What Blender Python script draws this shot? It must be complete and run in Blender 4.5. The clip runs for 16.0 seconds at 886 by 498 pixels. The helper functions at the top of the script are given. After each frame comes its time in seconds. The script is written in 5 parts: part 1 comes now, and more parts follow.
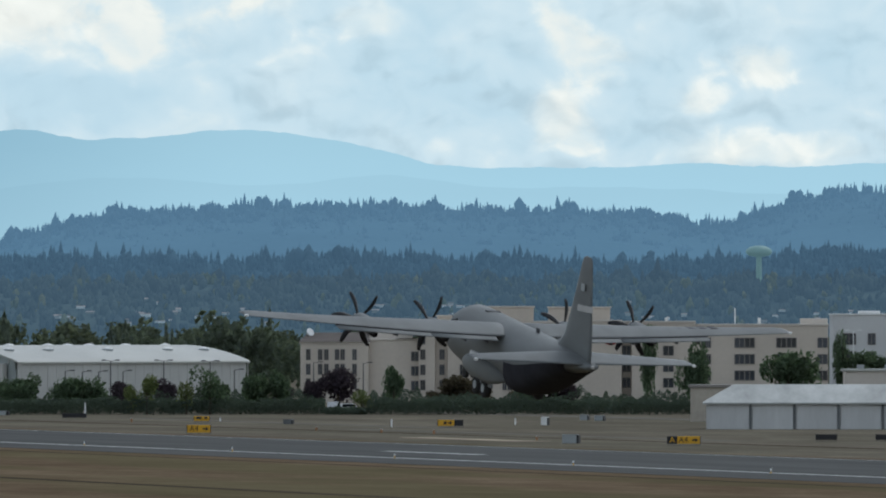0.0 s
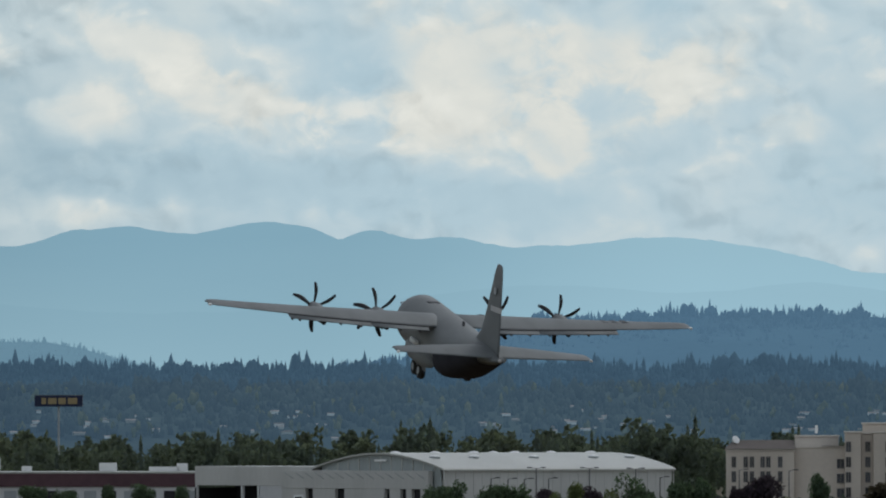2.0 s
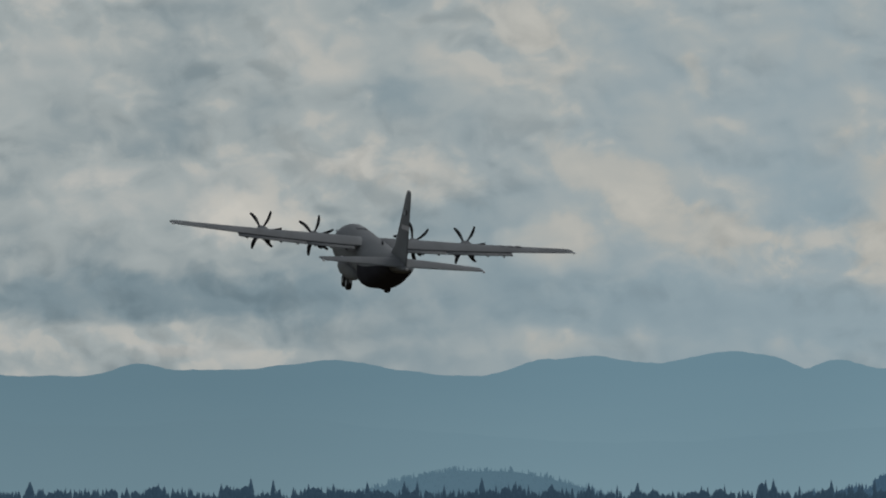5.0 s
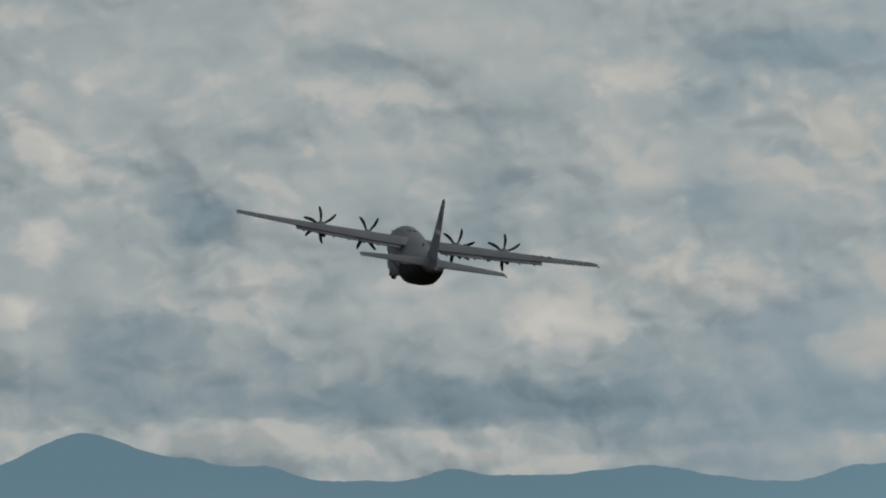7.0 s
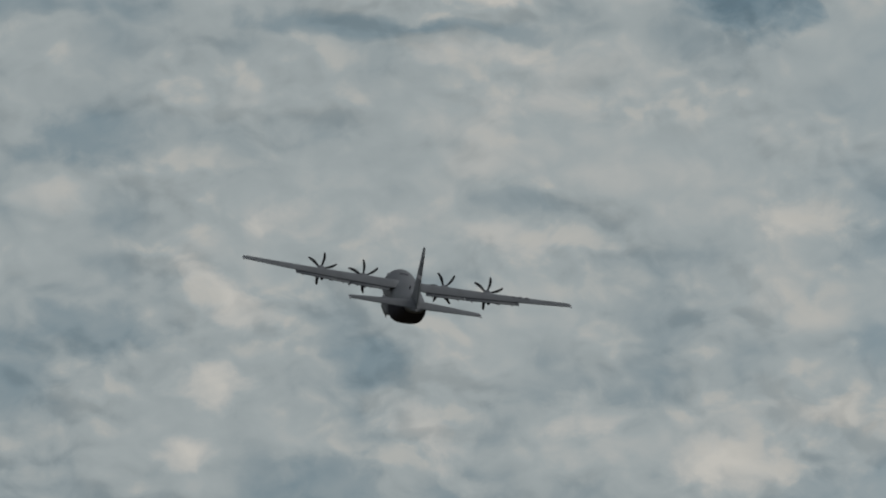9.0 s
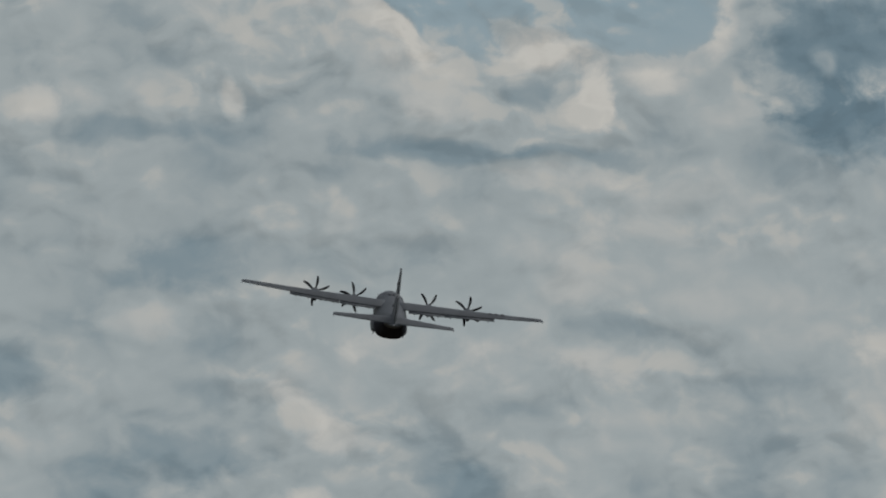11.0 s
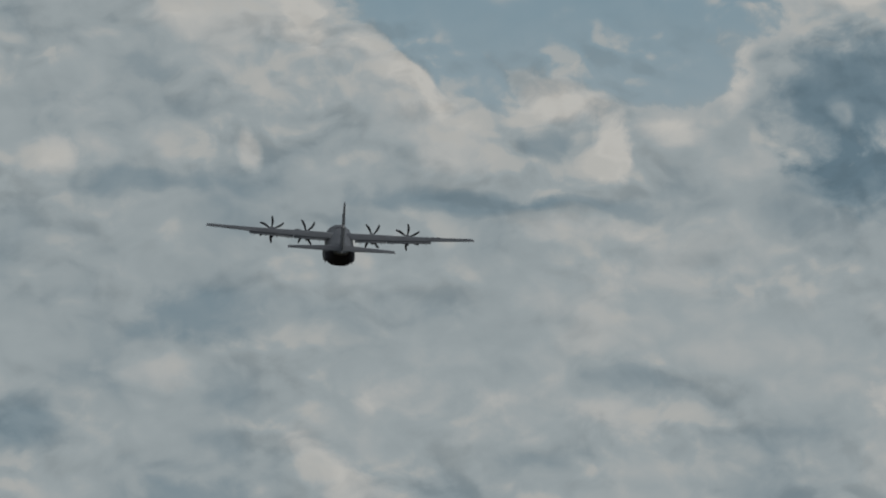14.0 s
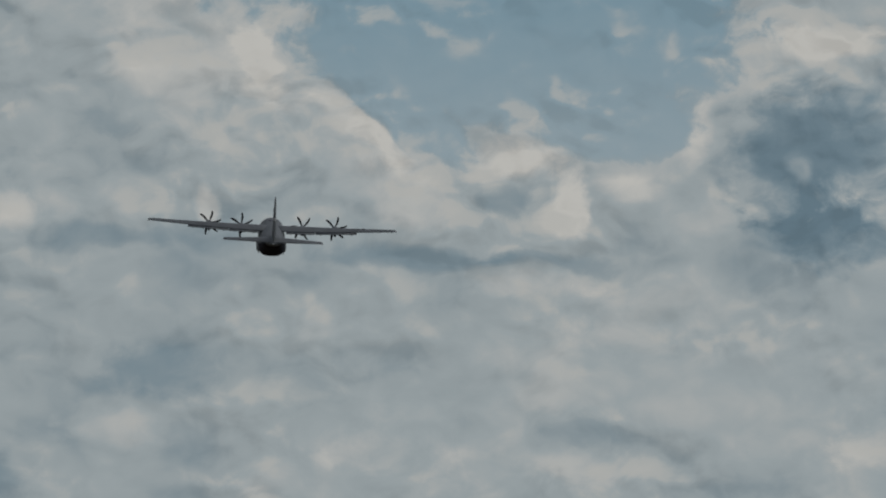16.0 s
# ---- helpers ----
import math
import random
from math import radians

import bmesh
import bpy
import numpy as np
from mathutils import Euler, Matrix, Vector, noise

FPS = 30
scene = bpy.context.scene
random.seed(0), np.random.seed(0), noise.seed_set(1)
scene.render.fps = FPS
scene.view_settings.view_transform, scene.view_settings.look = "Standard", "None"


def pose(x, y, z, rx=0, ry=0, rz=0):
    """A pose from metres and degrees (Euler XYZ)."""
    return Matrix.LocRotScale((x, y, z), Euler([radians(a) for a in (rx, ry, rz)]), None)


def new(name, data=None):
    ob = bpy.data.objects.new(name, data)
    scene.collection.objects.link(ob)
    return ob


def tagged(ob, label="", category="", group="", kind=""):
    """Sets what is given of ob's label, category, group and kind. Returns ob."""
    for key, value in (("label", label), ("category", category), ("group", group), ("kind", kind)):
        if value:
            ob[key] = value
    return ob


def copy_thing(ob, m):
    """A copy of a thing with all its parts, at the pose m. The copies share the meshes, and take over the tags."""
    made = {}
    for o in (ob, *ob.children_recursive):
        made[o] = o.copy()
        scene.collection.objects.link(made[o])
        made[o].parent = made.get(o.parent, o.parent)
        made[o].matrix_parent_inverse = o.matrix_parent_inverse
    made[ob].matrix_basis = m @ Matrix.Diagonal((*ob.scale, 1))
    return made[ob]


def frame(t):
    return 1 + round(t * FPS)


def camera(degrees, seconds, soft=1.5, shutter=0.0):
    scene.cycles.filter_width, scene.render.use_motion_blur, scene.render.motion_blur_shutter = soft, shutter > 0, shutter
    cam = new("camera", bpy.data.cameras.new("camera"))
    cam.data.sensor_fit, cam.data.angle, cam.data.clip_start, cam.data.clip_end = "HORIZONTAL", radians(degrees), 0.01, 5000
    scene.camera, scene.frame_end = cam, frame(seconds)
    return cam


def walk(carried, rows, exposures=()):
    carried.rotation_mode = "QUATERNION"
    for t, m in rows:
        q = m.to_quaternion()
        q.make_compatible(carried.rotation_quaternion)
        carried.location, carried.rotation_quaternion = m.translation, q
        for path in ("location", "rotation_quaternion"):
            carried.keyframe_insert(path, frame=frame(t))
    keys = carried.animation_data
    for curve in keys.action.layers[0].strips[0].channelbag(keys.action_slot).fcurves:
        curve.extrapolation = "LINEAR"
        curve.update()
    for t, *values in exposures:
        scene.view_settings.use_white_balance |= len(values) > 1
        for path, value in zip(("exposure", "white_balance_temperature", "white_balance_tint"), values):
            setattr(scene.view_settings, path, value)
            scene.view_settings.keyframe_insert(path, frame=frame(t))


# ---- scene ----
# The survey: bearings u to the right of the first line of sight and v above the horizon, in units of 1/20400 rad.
UNIT = 1 / 20400
EYE = 15.0
FOV = math.degrees(2 * math.atan(784 * UNIT))

cam = camera(FOV, 16.0, soft=2.0)
PAN = [(0, 0.000, 0.334), (0.5, 0.629, 0.233), (0.8, 1.000, 0.238), (1, 1.264, 0.323), (1.2, 1.500, 0.357), (1.5, 1.798, 0.629), (1.7, 1.939, 0.745), (2, 2.115, 0.868),
       (2.5, 2.438, 1.059), (3, 2.806, 1.250), (3.2, 2.950, 1.331), (3.5, 3.370, 1.331), (3.7, 3.567, 1.371), (5.8, 4.940, 1.685), (6, 5.098, 1.761), (6.5, 5.659, 1.840)]
PAN += [(7, 5.996, 2.033), (7.5, 6.218, 2.300), (8, 6.370, 2.500), (8.5, 6.597, 2.660), (9, 6.845, 2.741), (9.5, 6.982, 2.811),
        (10, 7.089, 2.949), (10.2, 7.142, 3.047), (12.3, 7.418, 3.553), (12.5, 7.398, 3.547), (13, 7.359, 3.564), (13.5, 7.367, 3.578)]
PAN += [(14, 7.398, 3.620), (14.5, 7.429, 3.693), (15, 7.479, 3.766), (15.5, 7.389, 3.837), (15.7, 7.272, 3.865), (16, 7.190, 3.896)]
STOPS = [(0, 0.33, 6030, 6), (0.5, 0.45, 6040, 6), (1.0, 0.50, 6050, 6), (1.5, 0.36, 6080, 6), (2, 0.02, 6220, 7), (2.5, -0.20, 6320, 8), (3, -0.42, 6370, 8), (3.5, -0.56, 6390, 8),
         (7, -0.74, 6360, 9), (9, -0.79, 6350, 9), (12.5, -0.86, 6240, 9), (16, -0.90, 6220, 9)]
walk(cam, [(t, pose(0, 0, EYE, 90 + tilt, 0, pan)) for t, pan, tilt in PAN], STOPS)

# ---- light ----
SUN_HIGH, SUN_ROUND = 52.0, 35.0
world = bpy.data.worlds.new("world")
scene.world = world
world.use_nodes = True
wn, wl = world.node_tree.nodes, world.node_tree.links
sky = wn.new("ShaderNodeTexSky")
sky.sky_type, sky.sun_disc = "NISHITA", False
sky.sun_elevation, sky.sun_rotation = radians(SUN_HIGH), radians(SUN_ROUND)
grey = wn.new("ShaderNodeHueSaturation")
grey.inputs["Saturation"].default_value = 0.35
wl.new(sky.outputs[0], grey.inputs["Color"])
wl.new(grey.outputs[0], wn["Background"].inputs[0])
wn["Background"].inputs[1].default_value = 0.138
sun = new("sun", bpy.data.lights.new("sun", "SUN"))
sun.data.energy, sun.data.angle, sun.data.color = 0.5, radians(15), (1.0, 0.95, 0.88)
sun.rotation_euler = Vector((math.sin(radians(SUN_ROUND)) * math.cos(radians(SUN_HIGH)), math.cos(radians(SUN_ROUND)) * math.cos(radians(SUN_HIGH)),
                             math.sin(radians(SUN_HIGH)))).to_track_quat("Z", "Y").to_euler()


# ---- materials ----
class Graph:
    """Short hand for a material's nodes."""

    def __init__(self, name):
        self.mat = bpy.data.materials.new(name)
        self.mat.use_nodes = True
        self.n, self.l = self.mat.node_tree.nodes, self.mat.node_tree.links
        self.out = self.n["Material Output"]
        self.bsdf = self.n["Principled BSDF"]

    def put(self, socket, value):
        if isinstance(value, bpy.types.NodeSocket):
            self.l.new(value, socket)
        elif value is not None:
            socket.default_value = value

    def math(self, op, a, b=None, c=None):
        node = self.n.new("ShaderNodeMath")
        node.operation = op
        for i, v in enumerate((a, b, c)):
            self.put(node.inputs[i], v)
        return node.outputs[0]

    def vec(self, op, a, b=None):
        node = self.n.new("ShaderNodeVectorMath")
        node.operation = op
        self.put(node.inputs[0], a)
        self.put(node.inputs[1], b)
        return node.outputs["Value"] if op == "LENGTH" else node.outputs[0]

    def coords(self, kind="Object"):
        return self.n.new("ShaderNodeTexCoord").outputs[kind]

    def noise(self, vector, scale, detail=5.0, rough=0.55, lacun=2.0):
        node = self.n.new("ShaderNodeTexNoise")
        self.put(node.inputs["Vector"], vector)
        node.inputs["Scale"].default_value, node.inputs["Detail"].default_value = scale, detail
        node.inputs["Roughness"].default_value, node.inputs["Lacunarity"].default_value = rough, lacun
        return node.outputs["Fac"], node.outputs["Color"]

    def ramp(self, fac, stops):
        node = self.n.new("ShaderNodeValToRGB")
        while len(node.color_ramp.elements) < len(stops):
            node.color_ramp.elements.new(0.5)
        for e, (p, c) in zip(node.color_ramp.elements, stops):
            e.position, e.color = p, (*c, 1) if len(c) == 3 else c
        self.put(node.inputs[0], fac)
        return node.outputs[0]

    def mix(self, fac, a, b, blend="MIX"):
        node = self.n.new("ShaderNodeMix")
        node.data_type, node.blend_type = "RGBA", blend
        self.put(node.inputs[0], fac)
        self.put(node.inputs[6], (*a, 1) if isinstance(a, tuple) else a)
        self.put(node.inputs[7], (*b, 1) if isinstance(b, tuple) else b)
        return node.outputs[2]

    def smooth(self, value, lo, hi, to_lo=0.0, to_hi=1.0):
        node = self.n.new("ShaderNodeMapRange")
        node.interpolation_type = "SMOOTHSTEP"
        for i, v in enumerate((value, lo, hi, to_lo, to_hi)):
            self.put(node.inputs[i], v)
        return node.outputs[0]


def tint(c, k):
    return tuple(min(1.0, x * k) for x in c)


def surface(name, colour, rough=0.7, metal=0.0, coarse=0.5, fine=8.0, vary=0.25, bump=0.15, stretch=(1, 1, 1), other=None, island=0.0, piece=0.0, spec=0.3, glow=None, thin=0.0):
    """A surface with stains at one scale and grain at a finer one, and relief."""
    g = Graph(name)
    at = g.vec("MULTIPLY", g.coords(), stretch)
    big, _ = g.noise(at, coarse, 4)
    small, _ = g.noise(at, fine, 6, 0.65)
    both = g.math("ADD", g.math("MULTIPLY", big, 0.65), g.math("MULTIPLY", small, 0.35))
    dark, light = tint(colour, 1 - vary), tint(other or colour, 1 + vary * 0.8)
    col = g.ramp(both, [(0.33, dark), (0.67, light)])
    if island or piece:
        rnd = g.n.new("ShaderNodeNewGeometry").outputs["Random Per Island"] if island else g.n.new("ShaderNodeObjectInfo").outputs["Random"]
        k = g.smooth(rnd, 0.0, 1.0, 1 - (island or piece), 1 + (island or piece))
        col = g.mix(1.0, col, k, "MULTIPLY")
    g.put(g.bsdf.inputs["Base Color"], col)
    g.put(g.bsdf.inputs["Roughness"], g.smooth(small, 0.2, 0.8, max(0.02, rough - 0.1), min(1, rough + 0.1)))
    g.bsdf.inputs["Metallic"].default_value = metal
    g.bsdf.inputs["Specular IOR Level"].default_value = spec
    if bump:
        b = g.n.new("ShaderNodeBump")
        b.inputs["Strength"].default_value, b.inputs["Distance"].default_value = bump, 0.05
        g.put(b.inputs["Height"], both)
        g.put(g.bsdf.inputs["Normal"], b.outputs[0])
    # glow paints the haze of distance in as emission
    if glow:
        g.bsdf.inputs["Emission Color"].default_value = (*glow, 1)
        g.bsdf.inputs["Emission Strength"].default_value = 1.0
    if thin:
        back, blend = g.n.new("ShaderNodeBsdfTranslucent"), g.n.new("ShaderNodeMixShader")
        g.put(back.inputs["Color"], g.mix(1.0, col, (1.25, 1.3, 0.95), "MULTIPLY"))
        blend.inputs[0].default_value = thin
        g.l.new(g.bsdf.outputs[0], blend.inputs[1])
        g.l.new(back.outputs[0], blend.inputs[2])
        g.l.new(blend.outputs[0], g.out.inputs[0])
    return g.mat


M = {}
M["grey_paint"] = surface("grey_paint", (0.142, 0.150, 0.147), 0.6, coarse=0.4, fine=2.5, vary=0.24, bump=0.03, stretch=(1, 0.4, 1), spec=0.2)
M["grey_flap"] = surface("grey_flap", (0.128, 0.134, 0.136), 0.6, coarse=0.5, fine=4.0, vary=0.2, bump=0.03)
# Soot on the exhausts; on the belly the underside's shade is painted in too.
M["soot_and_shade"] = surface("soot_and_shade", (0.034, 0.034, 0.040), 0.95, coarse=0.5, fine=3.0, vary=0.3, bump=0.05, spec=0.05)
M["dark_mark"] = surface("dark_mark", (0.06, 0.06, 0.063), 0.7, vary=0.2, bump=0)
M["pale_mark"] = surface("pale_mark", (0.43, 0.42, 0.40), 0.6, vary=0.15, bump=0)
M["black_blade"] = surface("black_blade", (0.018, 0.018, 0.02), 0.5, vary=0.3, bump=0.03, fine=5)
M["rubber"] = surface("rubber", (0.02, 0.02, 0.02), 0.9, vary=0.3, bump=0.2, fine=20)
M["bare_metal"] = surface("bare_metal", (0.75, 0.75, 0.73), 0.25, metal=0.9, vary=0.15, bump=0.02)
M["cockpit_glass"] = surface("cockpit_glass", (0.02, 0.025, 0.03), 0.08, vary=0.1, bump=0, spec=0.6)
M["asphalt"] = surface("asphalt", (0.062, 0.063, 0.060), 0.95, coarse=0.15, fine=1.5, vary=0.35, bump=0.0, stretch=(1, 0.06, 1), spec=0.06)
M["concrete"] = surface("concrete", (0.15, 0.14, 0.12), 0.95, coarse=0.1, fine=0.6, vary=0.25, spec=0.0, bump=0.0)
M["pale_concrete"] = surface("pale_concrete", (0.34, 0.29, 0.22), 0.95, coarse=0.1, fine=0.8, vary=0.3, spec=0.0, bump=0.0)
M["line_paint"] = surface("line_paint", (0.47, 0.47, 0.455), 0.9, coarse=0.3, fine=3.0, vary=0.3, bump=0, spec=0.05)
M["white_roof"] = surface("white_roof", (0.38, 0.38, 0.345), 0.45, coarse=0.08, fine=1.5, vary=0.12, bump=0.05)
M["shed_roof"] = surface("shed_roof", (0.40, 0.41, 0.39), 0.6, coarse=0.25, fine=1.2, vary=0.32, bump=0.05, stretch=(1, 0.35, 1))
M["pale_metal_wall"] = surface("pale_metal_wall", (0.46, 0.455, 0.425), 0.6, coarse=0.1, fine=2.0, vary=0.15, stretch=(1, 1, 0.2))
M["arch_cladding"] = surface("arch_cladding", (0.33, 0.36, 0.35), 0.6, coarse=0.1, fine=2.0, vary=0.2, stretch=(1, 1, 0.2))
M["shed_wall"] = surface("shed_wall", (0.50, 0.50, 0.49), 0.6, coarse=0.15, fine=2.0, vary=0.15, stretch=(1, 1, 0.2))
M["stucco"] = surface("stucco", (0.52, 0.46, 0.39), 0.85, coarse=0.08, fine=1.5, vary=0.12, bump=0.2)
M["hut_render"] = surface("hut_render", (0.40, 0.36, 0.30), 0.85, coarse=0.15, fine=1.5, vary=0.22, bump=0.2)
M["stucco_band"] = surface("stucco_band", (0.55, 0.50, 0.44), 0.85, coarse=0.08, fine=1.5, vary=0.12, bump=0.2)
M["white_stucco"] = surface("white_stucco", (0.55, 0.55, 0.54), 0.85, coarse=0.08, fine=1.5, vary=0.1)
M["dark_roof"] = surface("dark_roof", (0.10, 0.085, 0.075), 0.85, coarse=0.2, fine=3.0, vary=0.3)
M["window_glass"] = surface("window_glass", (0.035, 0.04, 0.05), 0.12, vary=0.3, bump=0, spec=0.5, piece=0.5)
M["window_frame"] = surface("window_frame", (0.22, 0.20, 0.18), 0.6, vary=0.1, bump=0)
# Near-black colour that stands in for the shade inside openings.
M["opening_shade"] = surface("opening_shade", (0.03, 0.03, 0.032), 0.9, vary=0.2)
M["red_fascia"] = surface("red_fascia", (0.085, 0.045, 0.052), 0.7, vary=0.2)
M["red_sign"] = surface("red_sign", (0.28, 0.05, 0.045), 0.6, vary=0.15, bump=0)
M["yellow_sign"] = surface("yellow_sign", (0.62, 0.34, 0.02), 0.5, fine=4, vary=0.1, bump=0)
M["amber_glass"] = surface("amber_glass", (0.30, 0.13, 0.045), 0.5, fine=4, vary=0.1, bump=0)
M["faded_yellow"] = surface("faded_yellow", (0.30, 0.235, 0.12), 0.6, fine=4, vary=0.1, bump=0)
M["black_sign"] = surface("black_sign", (0.02, 0.02, 0.022), 0.6, fine=4, vary=0.2, bump=0)
M["navy_sign"] = surface("navy_sign", (0.012, 0.018, 0.05), 0.5, vary=0.15, bump=0)
M["white_paint"] = surface("white_paint", (0.72, 0.72, 0.70), 0.5, vary=0.1, bump=0)
M["grey_box"] = surface("grey_box", (0.30, 0.32, 0.32), 0.6, vary=0.15)
M["steel_post"] = surface("steel_post", (0.12, 0.12, 0.12), 0.5, metal=0.4, vary=0.2, bump=0)
M["car_paint_white"] = surface("car_paint_white", (0.65, 0.65, 0.65), 0.3, vary=0.08, bump=0)
M["car_paint_red"] = surface("car_paint_red", (0.13, 0.042, 0.038), 0.45, vary=0.1, bump=0)
M["bark"] = surface("bark", (0.09, 0.07, 0.05), 0.95, fine=10, vary=0.3)
M["leaf_green"] = surface("leaf_green", (0.125, 0.17, 0.11), 0.85, coarse=0.3, fine=3, vary=0.35, island=0.35, spec=0.0, thin=0.45)
M["leaf_pale"] = surface("leaf_pale", (0.17, 0.20, 0.09), 0.85, coarse=0.3, fine=3, vary=0.35, island=0.35, spec=0.0, thin=0.45)
M["leaf_purple"] = surface("leaf_purple", (0.088, 0.070, 0.088), 0.85, coarse=0.3, fine=3, vary=0.35, island=0.35, spec=0.0, thin=0.45)
M["leaf_rust"] = surface("leaf_rust", (0.105, 0.088, 0.066), 0.85, coarse=0.3, fine=3, vary=0.35, island=0.35, spec=0.0, thin=0.45)
M["pale_wood"] = surface("pale_wood", (0.125, 0.160, 0.140), 0.9, coarse=0.05, fine=0.5, vary=0.25, island=0.15, other=(0.14, 0.155, 0.105), spec=0.0, thin=0.45)
M["near_wood"] = surface("near_wood", (0.115, 0.146, 0.130), 0.9, coarse=0.05, fine=0.5, vary=0.25, island=0.12, other=(0.132, 0.152, 0.110), spec=0.0, thin=0.45)
# Far woods: the blue glow is air haze painted into each material.
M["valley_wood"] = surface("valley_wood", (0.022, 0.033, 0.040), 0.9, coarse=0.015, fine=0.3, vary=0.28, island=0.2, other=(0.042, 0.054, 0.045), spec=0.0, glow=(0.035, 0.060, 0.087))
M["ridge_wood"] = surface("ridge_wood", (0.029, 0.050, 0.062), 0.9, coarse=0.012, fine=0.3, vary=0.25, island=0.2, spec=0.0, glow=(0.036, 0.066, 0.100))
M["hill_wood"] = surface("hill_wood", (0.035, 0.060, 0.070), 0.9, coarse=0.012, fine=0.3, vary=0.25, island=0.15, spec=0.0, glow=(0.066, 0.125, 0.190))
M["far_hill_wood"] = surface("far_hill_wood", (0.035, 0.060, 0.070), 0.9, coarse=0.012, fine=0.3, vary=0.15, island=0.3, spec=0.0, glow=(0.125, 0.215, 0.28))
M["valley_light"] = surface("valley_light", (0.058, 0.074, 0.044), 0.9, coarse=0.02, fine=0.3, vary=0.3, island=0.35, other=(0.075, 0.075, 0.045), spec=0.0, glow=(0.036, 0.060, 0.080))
# House and tower colours carry the same painted haze in their glow.
M["house_wall"] = surface("house_wall", (0.34, 0.36, 0.36), 0.8, vary=0.15, piece=0.5, glow=(0.03, 0.05, 0.065))
M["tower_paint"] = surface("tower_paint", (0.12, 0.19, 0.185), 0.5, vary=0.08, bump=0, spec=0.1, glow=(0.05, 0.085, 0.09))
M["hedge_leaf"] = surface("hedge_leaf", (0.088, 0.110, 0.092), 0.9, coarse=0.1, fine=1.5, vary=0.25, island=0.06, spec=0.0, thin=0.45)
M["house_roof"] = surface("house_roof", (0.20, 0.17, 0.16), 0.8, vary=0.2, piece=0.5, glow=(0.03, 0.05, 0.065))
M["rut"] = surface("rut", (0.068, 0.056, 0.041), 0.95, coarse=0.1, fine=1.0, vary=0.3, bump=0, stretch=(1, 0.1, 1), spec=0.0)


def grass_material():
    g = Graph("dry_grass")
    at = g.coords()
    big, _ = g.noise(g.vec("MULTIPLY", at, (0.04, 0.014, 0)), 1.0, 4, 0.55)
    mid, _ = g.noise(g.vec("MULTIPLY", at, (0.16, 0.06, 0)), 1.0, 5, 0.6)
    fine, _ = g.noise(g.vec("MULTIPLY", at, (1.4, 0.5, 0)), 1.0, 5, 0.7)
    green, _ = g.noise(g.vec("MULTIPLY", at, (0.035, 0.004, 0)), 1.7, 3, 0.5)
    f = g.math("ADD", g.math("MULTIPLY", big, 0.36), g.math("ADD", g.math("MULTIPLY", mid, 0.36), g.math("MULTIPLY", fine, 0.28)))
    dry = g.ramp(f, [(0.34, (0.080, 0.058, 0.038)), (0.46, (0.120, 0.088, 0.058)), (0.54, (0.155, 0.117, 0.077)), (0.66, (0.214, 0.168, 0.114))])
    col = g.mix(g.smooth(green, 0.42, 0.60, 0.0, 0.55), dry, (0.092, 0.088, 0.046))
    # the verge beyond the runway is paler, greyer turf
    across = g.n.new("ShaderNodeSeparateXYZ")
    g.put(across.inputs[0], at)
    verge = g.ramp(f, [(0.34, (0.084, 0.077, 0.060)), (0.5, (0.130, 0.120, 0.096)), (0.66, (0.205, 0.188, 0.150))])
    col = g.mix(g.smooth(across.outputs[0], 399.0, 409.0, 0.0, 0.8), col, verge)
    g.put(g.bsdf.inputs["Base Color"], col)
    g.bsdf.inputs["Roughness"].default_value = 0.95
    g.bsdf.inputs["Specular IOR Level"].default_value = 0.0
    return g.mat


M["dry_grass"] = grass_material()

